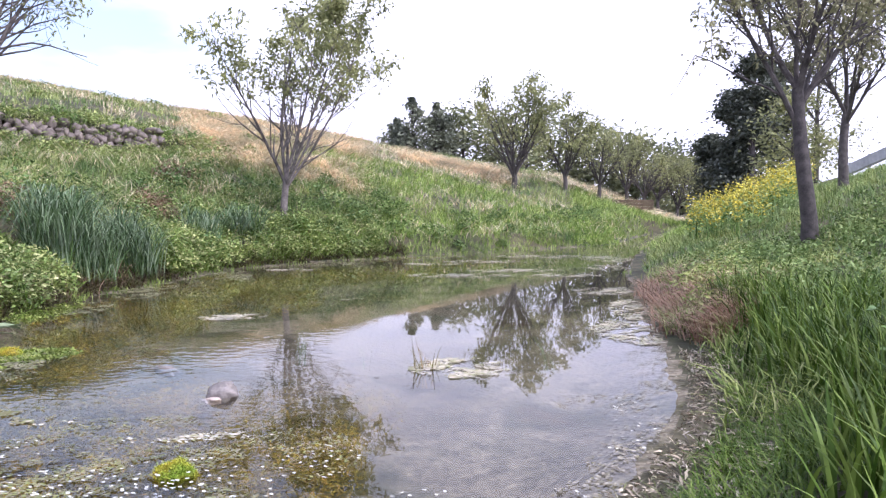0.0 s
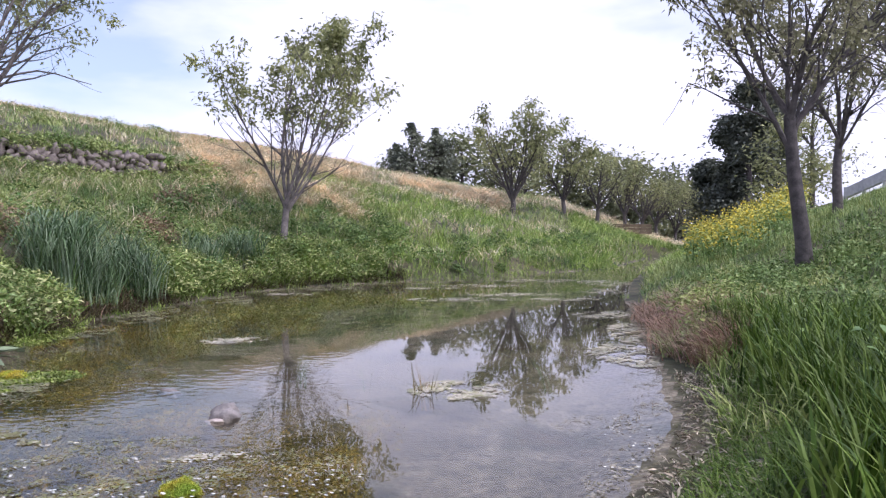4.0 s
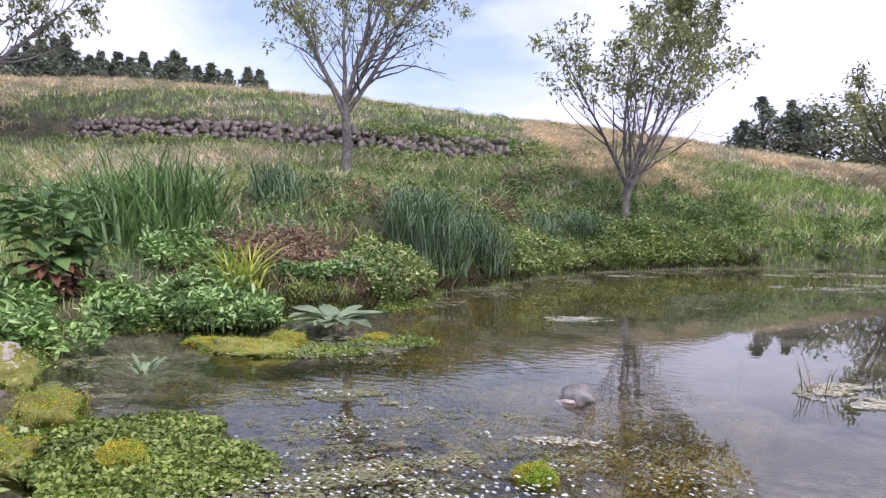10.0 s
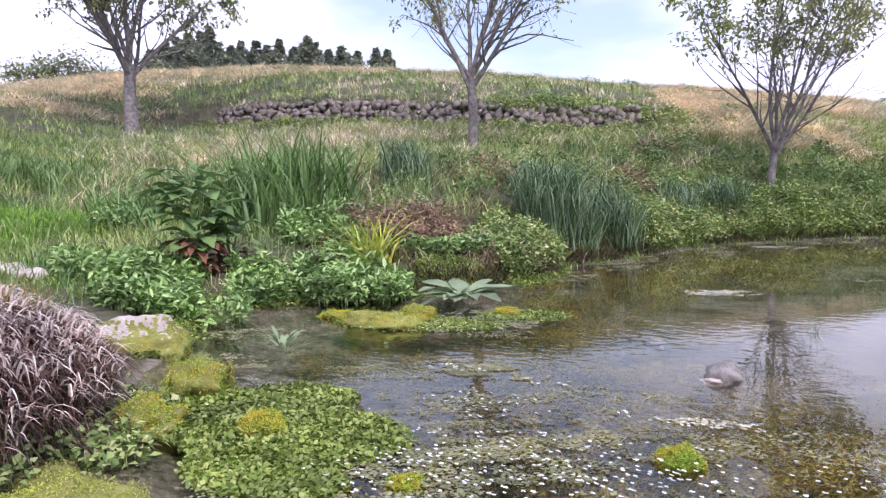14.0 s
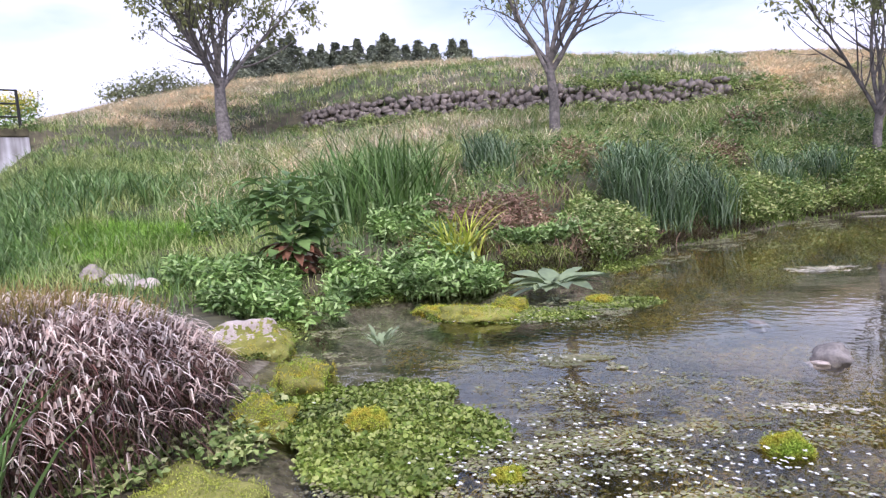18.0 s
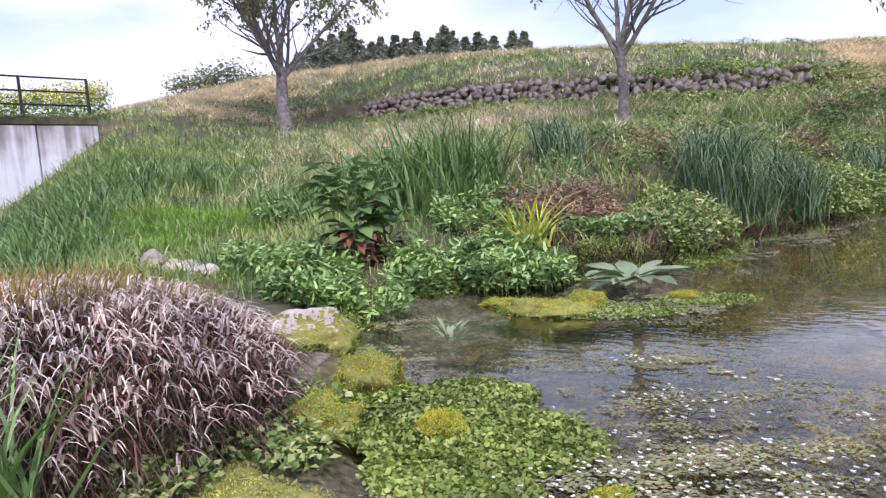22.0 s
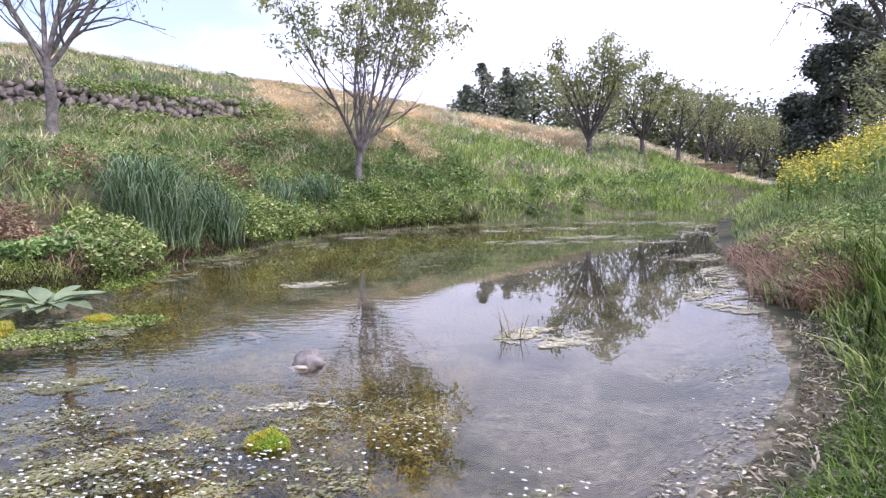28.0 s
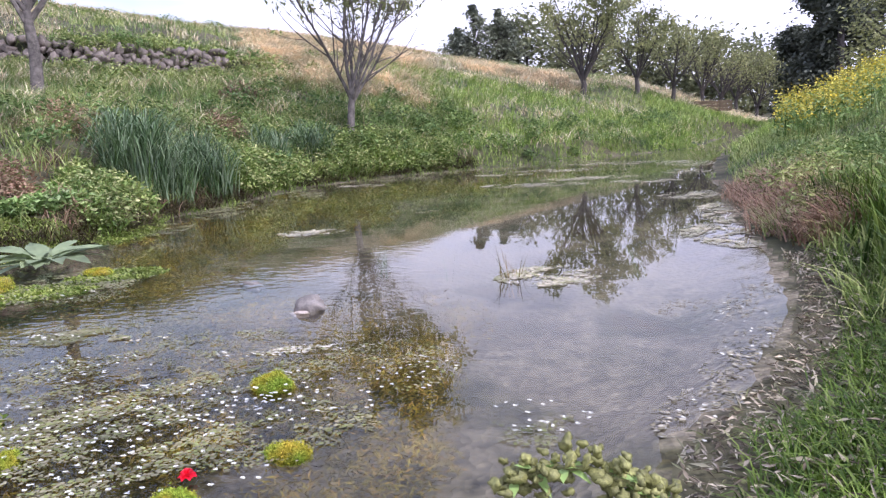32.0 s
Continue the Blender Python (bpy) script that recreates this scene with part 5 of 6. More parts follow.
rock("boulder", (-6.55, 4.12, 0.05), (0.46, 0.3, 0.27), 31, M_WHITE_ROCK, "pale boulder with yellow moss growing up its sides", 0.78, 20)
rock("rock", (-1.82, 5.86, 0.01), (0.13, 0.115, 0.105), 32, M_ROCK, "rounded pinkish-grey rock standing out of the pool", 0.0, 10, boxy=0.05)
rock("rock", (-1.86, 5.76, -0.02), (0.09, 0.06, 0.03), 33, M_WHITE_ROCK, "flat pale stone awash beside the rounded rock", 0.0, 30)
rock("boulder", (-11.5, 4.65, 0.55), (0.2, 0.16, 0.2), 34, M_WHITE_ROCK, "pale pinkish boulder behind the faded grass", 0.1, 0, group="pale boulders")
rock("boulder", (-11.0, 4.8, 0.45), (0.3, 0.22, 0.16), 35, M_WHITE_ROCK, "low pale pinkish boulder behind the faded grass", 0.1, 30, group="pale boulders")
rock("boulder", (-10.55, 4.95, 0.4), (0.22, 0.18, 0.14), 36, M_WHITE_ROCK, "small pale boulder behind the faded grass", 0.2, 60, group="pale boulders")
rock("rock", (-2.7, 6.9, -0.04), (0.13, 0.05, 0.055), 37, M_ROCK, "dark stone just breaking the water surface", 0.0, -20)


xy = np.vstack([blob(45, (-4.3, 2.4), 0.35, 0.2, 35), blob(25, (-4.9, 2.95), 0.2, 0.14, 45), blob(90, (-4.4, 1.85), 0.2, 0.5, 40)])
herbs("mound_foot_herbs", xy, M_HERB, 0.16, (0.06, 0.04), "small leafy weeds at the foot of the faded grass mound", per=10)


def faded_grass():
    """A dome of faded pink and purple ornamental grass."""
    n = 15000
    cx, cy, a, b, turn = -6.62, 1.55, 2.45, 1.85, radians(0)
    r, th = RNG.uniform(0, 1, n) ** 0.5, RNG.uniform(0, 2 * np.pi, n)
    x, y = a * r * np.cos(th), b * r * np.sin(th)
    x, y = cx + x * math.cos(turn) - y * math.sin(turn), cy + x * math.sin(turn) + y * math.cos(turn)
    dome = np.sqrt(np.clip(1 - r ** 2.6, 0, 1))
    at = np.column_stack([x, y, 0.02 + 0.7 * dome])
    yaw = np.arctan2(y - cy, x - cx) + RNG.normal(0, 0.7, n)
    root, groups = bunches("ornamental_grass", at, "large mound of faded pink and purple-brown ornamental grass", "ornamental grass", 24)
    for g in groups:
        heap = Heap()
        m = len(g)
        blades(heap, at[g], RNG.uniform(0.18, 0.38, m), 0.016 * RNG.uniform(0.6, 1.4, m), (0.3 + 0.35 * r[g]) * RNG.uniform(0.7, 1.4, m), 0.2, 5, yaw[g], 3.4)
        tagged(under(new("tuft", heap.mesh("tuft", M_PURPLE)), root), kind="stuff").location = -root.location
    g = RNG.integers(0, n, 5200)
    for k in range(6):
        heap = Heap()
        q = g[k::6]
        tip = at[q] + np.column_stack([0.06 * r[q] * np.cos(yaw[q]), 0.06 * r[q] * np.sin(yaw[q]), RNG.uniform(0.05, 0.18, len(q))])
        blades(heap, tip, RNG.uniform(0.1, 0.2, len(q)), 0.018, RNG.uniform(0.5, 0.9, len(q)), 0.3, 5, yaw[q], 2.8)
        tagged(under(new("pale_tips", heap.mesh("pale_tips", M_TIP)), root), "bleached pinkish-white blade tips", kind="stuff").location = -root.location
    # greener upright stems in the shaded middle of the mound
    q = RNG.choice(np.nonzero((at[:, 0] < cx + 0.9) & (r < 0.85))[0], 2600)
    heap = Heap()
    blades(heap, at[q], RNG.uniform(0.2, 0.42, len(q)), 0.015, RNG.uniform(0.1, 0.3, len(q)), 0.15, 4, yaw[q], 1.5)
    tagged(under(new("green_stems", heap.mesh("green_stems", M_SPIKE_OLIVE)), root), "olive green upright stems", kind="stuff").location = -root.location
    # core stems filling the mound, shade between the blades painted into their colour
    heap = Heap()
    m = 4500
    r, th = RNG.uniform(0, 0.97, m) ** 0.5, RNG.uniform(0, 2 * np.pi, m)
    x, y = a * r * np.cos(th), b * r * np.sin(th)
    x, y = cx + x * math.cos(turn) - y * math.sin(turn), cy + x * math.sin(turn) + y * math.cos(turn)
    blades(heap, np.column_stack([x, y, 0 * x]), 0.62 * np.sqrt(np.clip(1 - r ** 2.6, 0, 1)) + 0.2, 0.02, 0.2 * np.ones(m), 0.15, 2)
    tagged(new("grass_core", heap.mesh("grass_core", M_CORE)), "inner stems coloured near-black as the shade inside the faded grass mound", "ornamental grass", kind="stuff")


faded_grass()
xy = blob(700, (-7.1, 1.85), 1.5, 0.8)
rough("olive_stems", xy, M_SPIKE_OLIVE, 0.42, 0.014, 0.25, "upright olive-brown stems among the faded grass", "ornamental grass", tufts=2, lean=0.12, segs=3, lift=0.42)
rough("iris_clump", blob(150, (-4.1, 0.95), 0.3, 0.22), M_REED, 0.8, 0.03, 0.4, "clump of broad blue-green blades beside the faded grass", "grass clump", tufts=1, lean=0.2, segs=4, kind="")
rough("shore_grass", land(np.column_stack([RNG.uniform(-9, -3.4, 700), RNG.uniform(-0.6, 1.0, 700)]), 0.05), M_GRASS, 0.3, 0.02, 0.6, "mixed grass round the faded grass mound", tufts=6)


def broad_leaf(heap, base, yaw, length, width, rise, droop, stalk=0.15, fold=0.25, segs=6):
    """One large leaf that rises from its foot and bends over."""
    d = np.array((math.cos(yaw), math.sin(yaw), 0.0))
    s = np.array((-math.sin(yaw), math.cos(yaw), 0.0))
    rows = []
    for k in range(segs + 1):
        u = k / segs
        mid = np.array(base) + d * length * u * math.cos(rise) + np.array((0, 0, length * (math.sin(rise) * u - droop * u * u)))
        w = width * 0.5 * max(0.03, math.sin(math.pi * min(1, max(0, (u - stalk) / (1 - stalk))) ** 0.85)) if u > stalk else width * 0.03
        wob = 0.06 * width * math.sin(7 * u + yaw * 3)
        rows += [mid - s * w + np.array((0, 0, fold * w + wob)), mid, mid + s * w + np.array((0, 0, fold * w - wob))]
    v = np.array(rows)[None]
    quads = []
    for k in range(segs):
        for j in (0, 1):
            quads.append((3 * k + j, 3 * k + j + 1, 3 * k + j + 4, 3 * k + j + 3))
    heap.add(v, quads)


def leafy_plant(name, place, leaves_of, label, category):
    """A plant of large leaves, each a part; leaves_of: (number, length, width, rise, droop, foot height, material, part name)."""
    rng = np.random.default_rng(int(abs(place[0] * 100)))
    root = empty(name, place, label, category)
    for n, length, width, rise, droop, foot, mat, part_name in leaves_of:
        for k in range(n):
            heap = Heap()
            z = foot * rng.uniform(0.2, 1.0)
            yaw = k * 2.4 + rng.uniform(-0.4, 0.4)
            out = 0.04 + 0.32 * z * rng.uniform(0, 1)
            broad_leaf(heap, (out * math.cos(yaw), out * math.sin(yaw), z), yaw, length * rng.uniform(0.7, 1.2), width * rng.uniform(0.75, 1.2), rise * rng.uniform(0.6, 1.25), droop * rng.uniform(0.6, 1.3))
            ob = new(part_name, heap.mesh(part_name, mat))
            ob.parent = root
            for f in ob.data.polygons:
                f.use_smooth = True
    if foot > 0.3:
        for k in range(4):
            heap = Heap()
            a = k * 1.7
            tube(heap, [(0, 0, -0.05), (0.06 * math.cos(a), 0.06 * math.sin(a), foot * 0.5), (0.16 * math.cos(a), 0.16 * math.sin(a), foot * (0.8 + 0.1 * k))], [0.018, 0.014, 0.008], 6)
            under(new("stem", heap.mesh("stem", M_DOCK)), root)
    return root


z = float(height([polar(53.8, 11.0)])[0])
leafy_plant("dock_plant", (*polar(53.8, 11.0), z), [(34, 0.42, 0.15, 0.1, 0.5, 0.5, M_REDLEAF, "dead_leaf"), (90, 0.52, 0.26, 0.5, 0.5, 1.45, M_DOCK, "leaf")], "tall dock plant with large green leaves and red-brown base", "dock plant")
z = float(height([polar(51.4, 11.2)])[0])
leafy_plant("dock_plant", (*polar(51.4, 11.2), z), [(10, 0.35, 0.18, 0.4, 0.5, 0.2, M_REDLEAF, "dead_leaf"), (20, 0.45, 0.2, 0.8, 0.55, 0.6, M_DOCK, "leaf")], "smaller dock plant with green and rust-coloured leaves", "dock plant")
leafy_plant("broad_leaf_plant", (-5.5, 7.85, 0.03), [(26, 0.68, 0.22, 0.36, 0.25, 0.12, M_GREY_LEAF, "leaf")], "rosette plant with large grey-green leaves at the water edge", "water plant")
leafy_plant("broad_leaf_plant", (-5.35, 4.75, 0.0), [(26, 0.19, 0.045, 0.9, 0.2, 0.12, M_GREY_LEAF, "leaf")], "small grey-green leafy plant standing in the water", "water plant")
for x, y in ((3.05, 3.35), (2.75, 2.75), (3.5, 4.1), (4.3, 5.6), (2.9, 3.9)):
    z = float(height([(x, y)])[0])
    leafy_plant("dock_plant", (x, y, z), [(24, 0.24, 0.09, 0.8, 0.45, 0.5, M_DOCK, "leaf")], "glossy green dock plant standing in the tall bank grass", "dock plant")
x, y = polar(40.7, 11.0)
spiky = rough("spiky_plant", blob(80, (x, y), 0.24, 0.2), M_SPIKE, 0.95, 0.045, 0.55, "spiky clump of yellow-green sword leaves", "plant", tufts=1, lean=0.5, segs=4, kind="")

# ---- on the water ----
floating("floating_weed", [((-2.96, 10.1), 0.5, 0.3, 10, 600), ((-3.68, 17.6), 0.6, 0.3, 0, 500), ((0.25, 6.9), 0.5, 0.45, 0, 1000), ((0.5, 16.3), 1.2, 0.45, 0, 1300), ((1.9, 17.6), 1.2, 0.4, 10, 1100), ((3.0, 16.4), 0.8, 0.35, 0, 800), ((3.4, 13.4), 0.8, 0.6, 20, 1500),
                          ((3.1, 11.0), 0.35, 1.2, -10, 1500), ((3.6, 22.5), 1.8, 0.7, 0, 1500), ((1.3, 20.4), 1.3, 0.5, 0, 900), ((5.2, 21.5), 0.9, 1.2, 0, 1100), ((-0.2, 19.5), 0.9, 0.35, 0, 500), ((2.5, 9.0), 0.45, 0.9, 0, 1500), ((4.4, 18.6), 0.6, 0.8, 0, 700)],
         M_PALE, 0.04, "pale mats of floating weed and debris on the pool", crowd=1.7)
floating("shore_weed", [((-5.5, 13.4), 0.5, 1.5, 10, 2200), ((-4.9, 16.5), 0.5, 1.6, 25, 1800), ((-3.2, 19.2), 1.3, 0.6, 35, 1500), ((-0.6, 21.6), 1.8, 0.5, 35, 1500), ((-5.6, 10.8), 0.5, 0.8, 0, 1300), ((-1.5, 12.1), 0.3, 0.2, 0, 200), ((-5.0, 6.6), 1.1, 0.5, 20, 2500), ((-4.6, 7.3), 0.7, 0.5, 20, 1500), ((-6.3, 5.2), 0.5, 0.3, 20, 500), ((-3.4, 5.1), 0.5, 0.2, 10, 700), ((-5.6, 4.3), 0.5, 0.2, 0, 500)],
         M_SCUM, 0.026, "brown and olive weed floating along the bank", crowd=2.5)
floating("bank_debris", [((1.4, 4.4), 0.35, 0.7, -25, 2000), ((1.85, 5.5), 0.35, 0.9, -15, 2000), ((2.3, 7.0), 0.35, 1.0, -12, 1800), ((0.9, 3.5), 0.3, 0.5, -25, 1500), ((1.35, 5.6), 0.35, 0.3, 0, 500), ((1.2, 7.6), 0.4, 0.3, 0, 350)],
         M_LITTER_PALE, 0.022, "small pale leaves and twigs drifted against the bank", crowd=0.4)
floating("cress_scum", [((-2.4, 3.2), 0.9, 0.5, 0, 5200), ((-1.6, 3.4), 0.8, 0.45, 0, 2800), ((-2.9, 3.7), 0.7, 0.4, 10, 2800), ((-1.9, 4.2), 0.7, 0.3, 10, 1800), ((-0.9, 4.4), 0.5, 0.5, 10, 1000), ((0.0, 3.4), 0.25, 0.2, 0, 400), ((-2.4, 2.4), 1.1, 0.4, 0, 3600), ((-3.0, 2.9), 0.8, 0.5, 0, 3000), ((-2.9, 4.4), 0.9, 0.3, 15, 1700), ((-3.5, 5.2), 0.6, 0.25, 12, 900), ((-4.2, 4.7), 0.6, 0.2, 10, 800), ((-2.2, 5.0), 0.6, 0.2, 8, 700), ((-4.3, 6.4), 0.7, 0.25, 10, 900)],
         M_SCUM, 0.02, "olive water-crowfoot leaves at the surface", z=0.004, thick=0.01)
floating("stranded_debris", [((-1.55, 4.72), 0.42, 0.06, 8, 200), ((-3.0, 5.05), 0.3, 0.1, 8, 160)], M_PALE, 0.03, "pale drifted debris caught in the shallow weed")


def white_flowers():
    """Small open flowers of five petals on the water."""
    spots = [((-2.2, 3.55), 0.9, 0.45, 10, 190), ((-1.45, 3.75), 0.6, 0.45, 0, 90), ((-2.9, 4.3), 0.5, 0.3, 0, 45), ((-0.75, 4.2), 0.35, 0.35, 0, 30), ((0.0, 3.5), 0.28, 0.22, 0, 26), ((-2.0, 2.9), 0.8, 0.3, 0, 80), ((-3.0, 3.0), 0.5, 0.4, 0, 60), ((-1.7, 4.6), 0.5, 0.1, 10, 30), ((-3.6, 5.0), 0.4, 0.12, 10, 24), ((-3.9, 3.4), 0.7, 0.5, 10, 24), ((-4.8, 6.2), 0.8, 0.4, 20, 26), ((1.4, 5.0), 0.3, 0.8, -20, 30), ((0.9, 3.4), 0.3, 0.3, 0, 16)]
    heap = Heap()
    for c, rx, ry, turn, n in spots:
        n = int(n * 0.85)
        xy = blob(n, c, rx, ry, turn, 0.6)
        for p in range(5):
            a = RNG.uniform(0, 0.4, n) + p * 2 * np.pi / 5
            r = 0.0125 * RNG.uniform(0.7, 1.3, n)
            z = 0.034 + 0.004 * RNG.uniform(0, 1, n) + (0.001 * p)
            at = np.column_stack([xy, z])
            d = np.stack([np.cos(a), np.sin(a), np.full(n, 0.25)], 1) * r[:, None]
            s = np.stack([-np.sin(a), np.cos(a), np.zeros(n)], 1) * (r * 0.5)[:, None]
            heap.add(np.stack([at, at + d * 0.6 + s, at + d, at + d * 0.6 - s], 1), None, [(0, 1, 2), (0, 2, 3)])
    tagged(new("white_flowers", heap.mesh("white_flowers", M_PETAL)), "scattered small white water-crowfoot flowers on the surface", "flowers", kind="stuff")


white_flowers()

# weed under the surface
heap = Heap()
for c, rx, ry, turn, n in [((-2.2, 3.4), 1.8, 0.9, 0, 5200), ((-2.6, 5.6), 2.4, 1.1, 10, 4200), ((-1.9, 4.6), 1.2, 0.6, 5, 2600), ((-4.0, 7.4), 1.2, 0.8, 10, 2200), ((-1.0, 4.9), 0.5, 0.9, 10, 800), ((-0.7, 4.6), 0.28, 0.8, 5, 500), ((-1.8, 3.9), 0.9, 0.5, 0, 1200), ((-4.6, 10.5), 1.2, 2.5, 10, 6000), ((-3.9, 14.0), 1.6, 2.8, 20, 6500), ((-2.0, 17.8), 2.6, 1.8, 30, 5000), ((0.6, 21.5), 2.6, 1.6, 30, 2500), ((-3.2, 6.0), 0.8, 0.4, 10, 500), ((-2.6, 4.9), 0.9, 0.3, 10, 700), ((-4.8, 5.2), 0.8, 0.4, 10, 500)]:
    xy = blob(n * 4, c, rx, ry, turn, 0.6)
    xy = xy[(pond_distance(xy) < -0.1) & (wave(xy[:, 0], xy[:, 1], 2.2, c[0]) > -0.3)]
    at = on_ground(xy)
    top = np.minimum(-0.03, at[:, 2] + RNG.uniform(0.02, 0.22, len(at)))
    at[:, 2] = top
    leaves(heap, at, 0.042 * RNG.uniform(0.5, 1.6, len(at)), 0.009, up=0.2)
tagged(new("submerged_weed", heap.mesh("submerged_weed", M_WEED)), "olive and rust-brown weed growing under the clear water", "pond weed", kind="stuff")

# reeds standing in the pool
for c, n, h in [((-0.1, 6.9), 18, 0.38), ((-1.55, 7.85), 7, 0.22), ((-0.74, 7.65), 2, 0.12), ((1.29, 7.6), 4, 0.2)]:
    heap = Heap()
    xy = blob(n, c, 0.1, 0.07)
    blades(heap, np.column_stack([xy, np.full(n, -0.2)]), (h + 0.2) * RNG.uniform(0.6, 1.1, n), 0.014, 0.25 * RNG.uniform(0, 1.6, n), 0.22, 4)
    tagged(new("reed_tuft", heap.mesh("reed_tuft", M_SPIKE_OLIVE if h > 0.3 else M_BLUE)), "thin reeds standing in open water", "reeds")

# ---- the steep bank across from the hill ----
xy = land(scatter(9000, -42, -8, 5, 32, 1.2), 0.3)
xy = xy[(xy[:, 0] > 1.0) & (pond_distance(xy) < 9.0)]
rough("slope_grass", xy, M_GRASS, 0.32, 0.02, 0.6, "green grass on the steep bank", tufts=6)
xy = np.column_stack([RNG.uniform(0.8, 5.5, 5200), RNG.uniform(2.0, 9.5, 5200)])
s = pond_distance(xy)
xy = xy[(s > np.interp(xy[:, 1], [2, 4.4, 6.2, 9], [1.25, 0.95, 0.6, 0.7]) + 0.15 * wave(xy[:, 0], xy[:, 1], 1.2, 3.0)) & (s < 3.4 - 0.27 * xy[:, 1])]
rough("tall_lush_grass", xy, M_TALL, 0.52, 0.03, 0.35, "tall lush bright green grass at the water edge", tufts=8, lean=0.16, segs=4, spread=0.1, vary=(0.35, 1.2))
xy = land(scatter(1000, -42, -18, 6, 16), 0.9)
herbs("bank_herbs", xy, M_SHRUB, 0.42, (0.08, 0.035), "dark green leafy herbs on the steep bank", per=11)
xy = np.vstack([blob(520, (3.75, 9.4), 0.7, 1.3, -15), blob(520, (4.3, 12.2), 0.8, 1.8, -18), blob(320, (3.6, 8.0), 0.5, 0.6)])
rough("sedge", land(xy, 0.05), M_RUST, 0.36, 0.018, 0.8, "reddish-brown dead sedge hanging over the water", "sedge", tufts=8, lean=0.5, spread=0.1, segs=3)
mounds("bank_growth", land(np.vstack([blob(50, (4.0, 9.6), 0.8, 1.6, -15), blob(50, (4.9, 12.5), 0.9, 2.0, -18)]), 0.4), M_GRASS, 0.3, 0.3, (0.1, 0.03), "green and brown undergrowth behind the dead sedge")
rough("sedge_green", land(blob(90, (2.95, 8.9), 0.3, 0.4)), M_GRASS, 0.45, 0.014, 0.7, "green sedge tuft beside the dead sedge", "sedge", tufts=8, lean=0.4)
xy = np.column_stack([RNG.uniform(0.4, 3.0, 14000), RNG.uniform(2.0, 7.5, 14000)])
s = pond_distance(xy)
fringe = xy[(s > 0.3) & (s < 0.95)][::2]
rough("shore_turf", fringe, M_TALL, 0.16, 0.012, 0.7, "short green turf between the litter and the tall grass", tufts=6)
xy = xy[(s > -0.05) & (s < 0.7)]
at = on_ground(xy)
at[:, 2] += RNG.uniform(0.0, 0.05, len(at)) + 0.01
heap = Heap()
yaw_n = len(at)
leaves(heap, at, 0.065 * RNG.uniform(0.3, 1.6, yaw_n), 0.009 * RNG.uniform(0.6, 2.4, yaw_n), up=0.02)
tagged(new("leaf_litter", heap.mesh("leaf_litter", M_LITTER)), "matted dead stems and brown litter on the muddy edge", "litter", kind="stuff")


def rape_blossom():
    xy = land(scatter(1500, -28.0, -20.3, 19, 36), 0.8)
    xy = xy[wave(xy[:, 0], xy[:, 1], 0.9, 1.0) > -0.1]
    at = on_ground(xy)
    n = len(at)
    tall = RNG.uniform(0.5, 1.3, n)
    stems, bloom = Heap(), Heap()
    blades(stems, at, tall, 0.03, 0.2 * RNG.uniform(0, 1.5, n), 0.15, 2)
    low = np.repeat(at, 6, 0) + RNG.normal(0, 0.12, (6 * n, 3)) + np.column_stack([np.zeros((6 * n, 2)), np.repeat(tall, 6) * RNG.uniform(0.2, 0.8, 6 * n)])
    leaves(stems, low, 0.16, 0.06)
    top = np.repeat(at, 9, 0) + RNG.normal(0, 0.1, (9 * n, 3)) + np.column_stack([np.zeros((9 * n, 2)), np.repeat(tall, 9) * RNG.uniform(0.75, 1.1, 9 * n)])
    leaves(bloom, top, 0.085, 0.07)
    tagged(new("rapeseed_leaves", stems.mesh("rapeseed_leaves", M_MINT)), "green stems and leaves under the yellow blossom", "wild flowers", kind="stuff")
    tagged(new("rapeseed_blossom", bloom.mesh("rapeseed_blossom", M_YELLOW)), "mass of bright yellow rapeseed blossom on the bank crest", "wild flowers", kind="stuff")


rape_blossom()


# ---- fence, concrete wall, rail, boards ----
def box(bm, size, m):
    r = bmesh.ops.create_cube(bm, size=1.0, matrix=m @ Matrix.Diagonal((*size, 1)))
    return r["verts"]


def bevelled(name, size, mat, parent=None, at=(0, 0, 0), turn=0.0, bevel=0.01, label=""):
    bm = bmesh.new()
    box(bm, size, Matrix.Identity(4))
    bmesh.ops.bevel(bm, geom=bm.edges[:], offset=bevel, segments=2, affect="EDGES")
    ob = part(name, bm, mat, parent, label)
    ob.location, ob.rotation_euler = at, (0, 0, turn)
    return ob


def beam(name, a, b, r, mat, parent, sides=8):
    heap = Heap()
    tube(heap, [a, (np.array(a) + np.array(b)) / 2, b], [r, r, r], sides)
    return under(new(name, heap.mesh(name, mat)), parent)


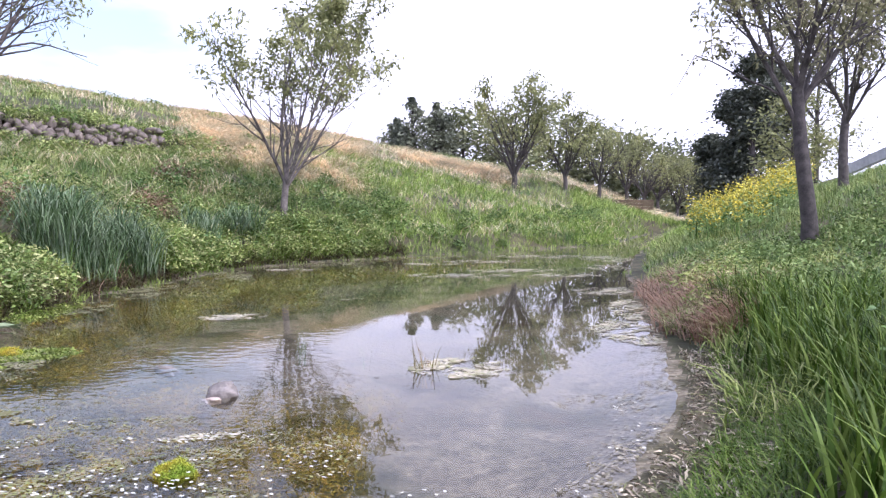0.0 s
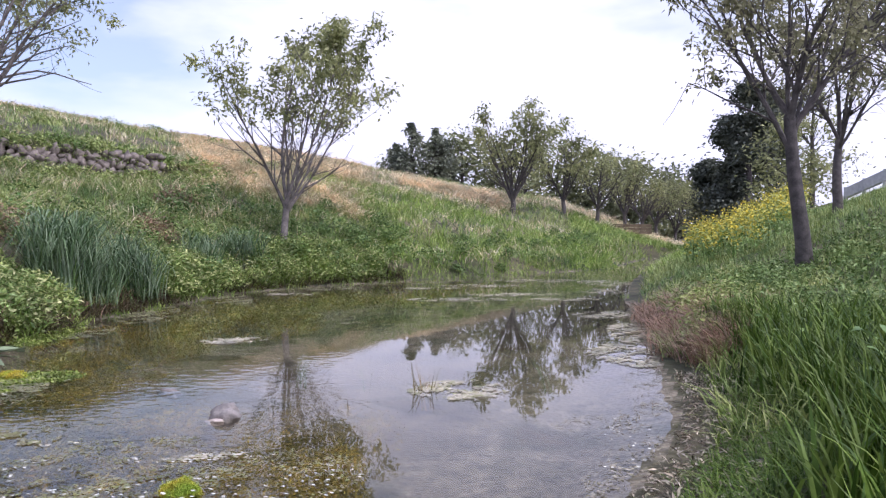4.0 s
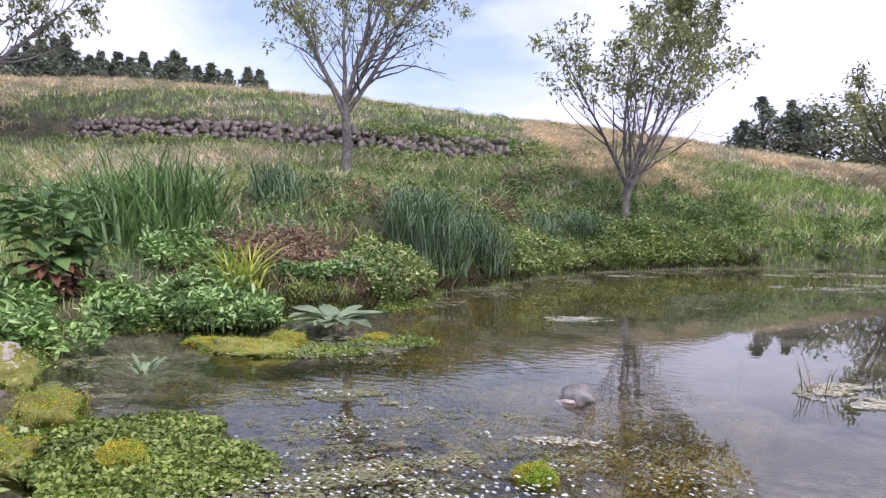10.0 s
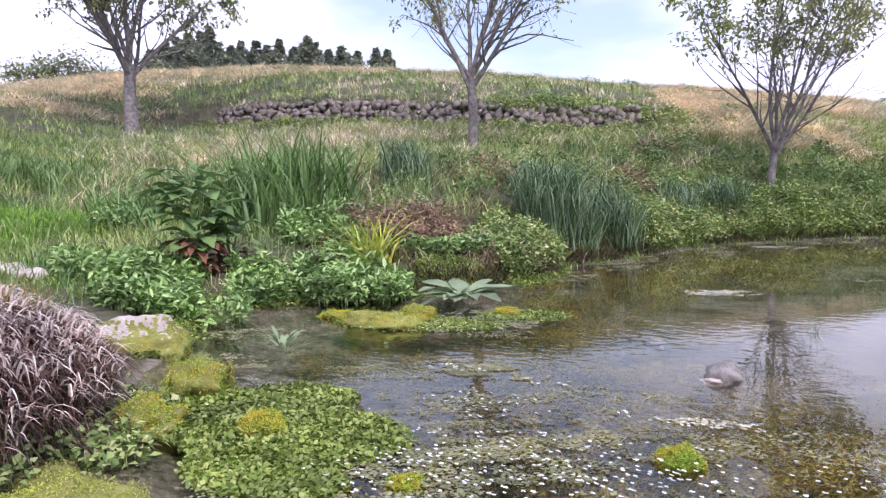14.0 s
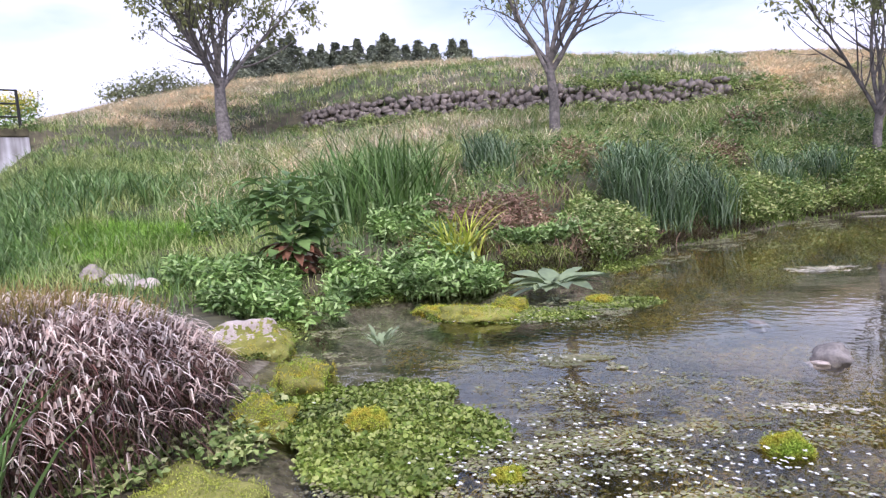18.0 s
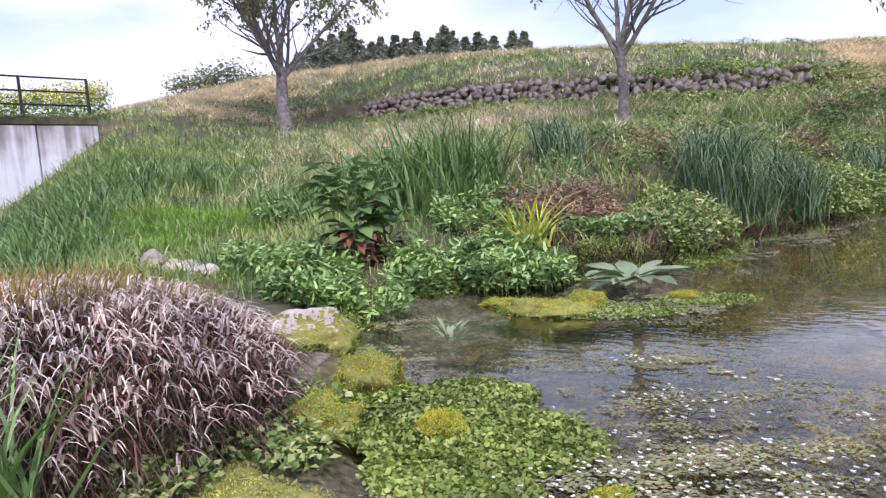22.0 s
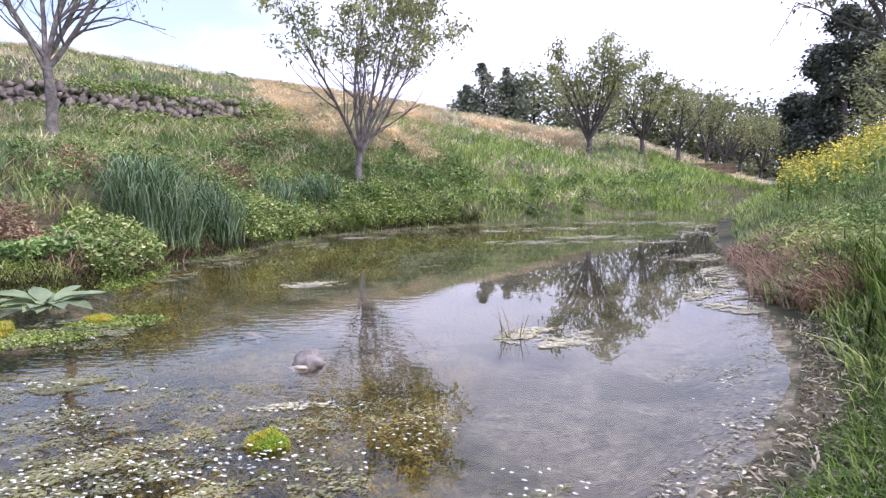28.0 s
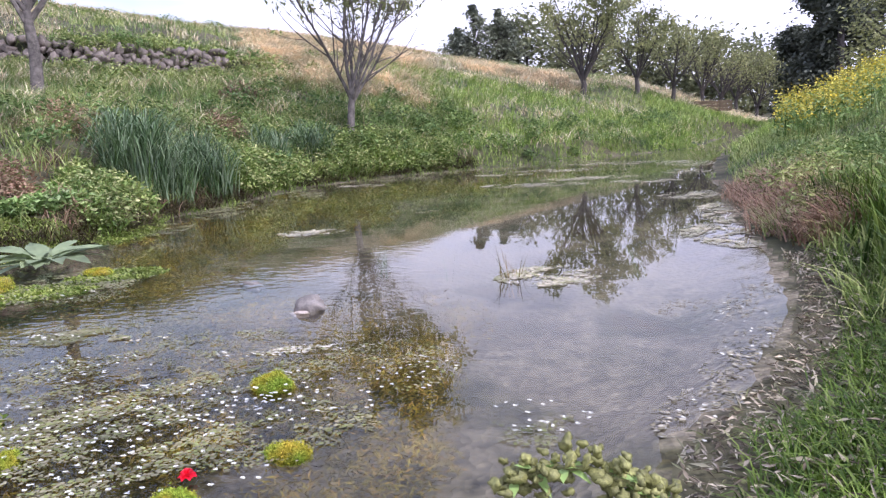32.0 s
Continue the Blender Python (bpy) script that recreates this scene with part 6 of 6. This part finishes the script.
def build_abutment():
    a, b = np.array(polar(71.3, 32.6)), np.array(polar(92, 29.6))
    way = (b - a) / np.linalg.norm(b - a)
    span = np.linalg.norm(b - a)
    turn = math.atan2(way[1], way[0])
    root = empty("wall_concrete", (*a, 0), "streaked grey concrete retaining wall below an iron fence", "wall", kind="structure")
    n = 5
    for k in range(n):
        c = way * span * (k + 0.5) / n
        bevelled("wall_panel", (span / n - 0.06, 0.4, 5.2), M_STAINED, root, (c[0], c[1], 2.15), turn, 0.02)
    c = way * span / 2
    bevelled("turf_edge", (span, 0.44, 0.36), M_GROUND, root, (c[0], c[1], 4.93), turn, 0.05)
    fence = empty("fence", (*(a + way * 0.2), 5.1), "black iron fence with three rails on the concrete wall", "fence")
    step = 2.45
    for k in range(5):
        p = way * step * k
        bevelled("post", (0.09, 0.09, 1.5), M_IRON, fence, (p[0], p[1], 0.75), turn, 0.008)
    for z in (0.45, 0.95, 1.46):
        p = way * step * 4
        beam("rail", (0, 0, z), (p[0], p[1], z), 0.035, M_IRON, fence)


build_abutment()
heap = Heap()
u = RNG.uniform(0.0, 1.0, 900)
e0, e1 = np.array(polar(71.3, 32.5)), np.array(polar(92, 29.5))
edge = e0 + (e1 - e0) * u[:, None] + RNG.normal(0, 0.12, (900, 2))
blades(heap, np.column_stack([edge, np.full(900, 5.05)]), RNG.uniform(0.15, 0.5, 900), 0.035, RNG.uniform(0.3, 1.0, 900), 0.5, 3, None, 3.0)
tagged(new("wall_top_grass", heap.mesh("wall_top_grass", M_GRASS)), "grass hanging over the top edge of the concrete wall", "grass", kind="stuff")
xy = scatter(900, 70.5, 90, 34.5, 39)
at = on_ground(xy)
at[:, 2] = np.maximum(at[:, 2], 4.8)
heap, green = Heap(), Heap()
top = np.repeat(at, 12, 0) + RNG.normal(0, 0.15, (len(at) * 12, 3)) + np.column_stack([np.zeros((len(at) * 12, 2)), RNG.uniform(0.5, 1.5, len(at) * 12)])
leaves(heap, top[top[:, 2] > at[:, 2].mean() + 0.85], 0.12, 0.08)
leaves(green, top[::2] - np.array((0, 0, 0.35)), 0.2, 0.09)
tagged(new("yellow_blossom_bush", heap.mesh("yellow_blossom_bush", M_YELLOW)), "yellow blossom growing behind the iron fence", "wild flowers", kind="stuff")
tagged(new("green_growth", green.mesh("green_growth", M_MINT)), "green growth behind the iron fence", "plants", kind="stuff")

base = np.array((*polar(-30, 30), 0))
rail = empty("guard_rail", tuple(base), "pale grey guard rail on posts along the top of the bank", "guard rail")
a, b = np.array((*polar(-30.4, 31), 2.75)), np.array((*polar(-38.5, 26), 4.3))
way = b - a
bm = bmesh.new()
box(bm, (float(np.linalg.norm(way)), 0.12, 0.42), Matrix.Identity(4))
bmesh.ops.bevel(bm, geom=bm.edges[:], offset=0.03, segments=2, affect="EDGES")
band = part("rail", bm, M_CONCRETE, rail)
band.location = Vector((a + way / 2 - base).tolist()) + Vector((0, 0, 0.25))
band.rotation_mode = "QUATERNION"
band.rotation_quaternion = Vector(way.tolist()).to_track_quat("X", "Z")
for k in range(7):
    p = a + way * k / 6 - base
    beam("post", p - (0, 0, 1.2), p + (0, 0, 0.5), 0.06, M_STEEL, rail)
boards = empty("retaining_boards", stand(-15.4, 47), "low dark board wall at the far bend of the stream", "retaining wall")
for k in range(3):
    bevelled("board", (2.6, 0.08, 0.2), M_BOARD, boards, (0, 0, 0.15 + 0.21 * k), radians(-14), 0.01)

# ---- small things close by ----
flower = empty("fallen_flower", (-1.57, 2.86, 0.03), "crimson camellia flower fallen among the water plants", "flower")
for ring, (n, r, up) in enumerate([(7, 0.045, 0.15), (6, 0.036, 0.6), (5, 0.026, 1.1)]):
    for k in range(n):
        heap = Heap()
        broad_leaf(heap, (0, 0, 0.006 * ring), k * 2 * math.pi / n + ring * 0.4, r, r * 0.95, up, 0.2 - 0.1 * ring, 0.02, 0.5, 4)
        under(new("petal", heap.mesh("petal", M_RED)), flower)


def budding_twig():
    """An arching shoot thick with small round buds and leaves."""
    root = empty("budding_shoot", (0.4, 1.13, 0.08), "arching shoot crowded with green buds and small leaves", "plant")
    line = np.array([(0.0, 0.0, 0.0), (-0.05, 0.0, 0.5), (-0.12, 0.0, 0.64), (-0.19, 0.01, 0.735), (-0.26, 0.02, 0.79), (-0.33, 0.04, 0.828), (-0.4, 0.05, 0.85), (-0.48, 0.06, 0.842), (-0.555, 0.06, 0.805)])
    heap = Heap()
    tube(heap, line, [0.012, 0.011, 0.01, 0.009, 0.008, 0.007, 0.006, 0.005, 0.004], 6)
    under(new("stem", heap.mesh("stem", M_BUD)), root)
    rng = np.random.default_rng(5)
    bud = rock_mesh("bud", 77, (0.009, 0.008, 0.012), M_BUD, 1.1, 2)
    for k in range(210):
        u = rng.uniform(1.6, 8)
        i = int(min(u, 7.99))
        p = line[i] + (line[i + 1] - line[i]) * (u - i)
        ob = new("bud", bud)
        ob.parent = root
        ob.location = Vector(p + rng.normal(0, 0.019, 3))
        ob.rotation_euler = tuple(rng.uniform(0, 3, 3))
        sc = rng.uniform(0.5, 1.2)
        ob.scale = (sc, sc, sc)
    for k in range(60):
        u = rng.uniform(0.8, 8)
        i = int(min(u, 7.99))
        p = line[i] + (line[i + 1] - line[i]) * (u - i)
        heap = Heap()
        broad_leaf(heap, tuple(p), rng.uniform(0, 6.28), rng.uniform(0.03, 0.055), 0.02, rng.uniform(-0.3, 0.9), 0.3, 0.05, 0.3, 3)
        under(new("leaflet", heap.mesh("leaflet", M_MINT)), root)


budding_twig()
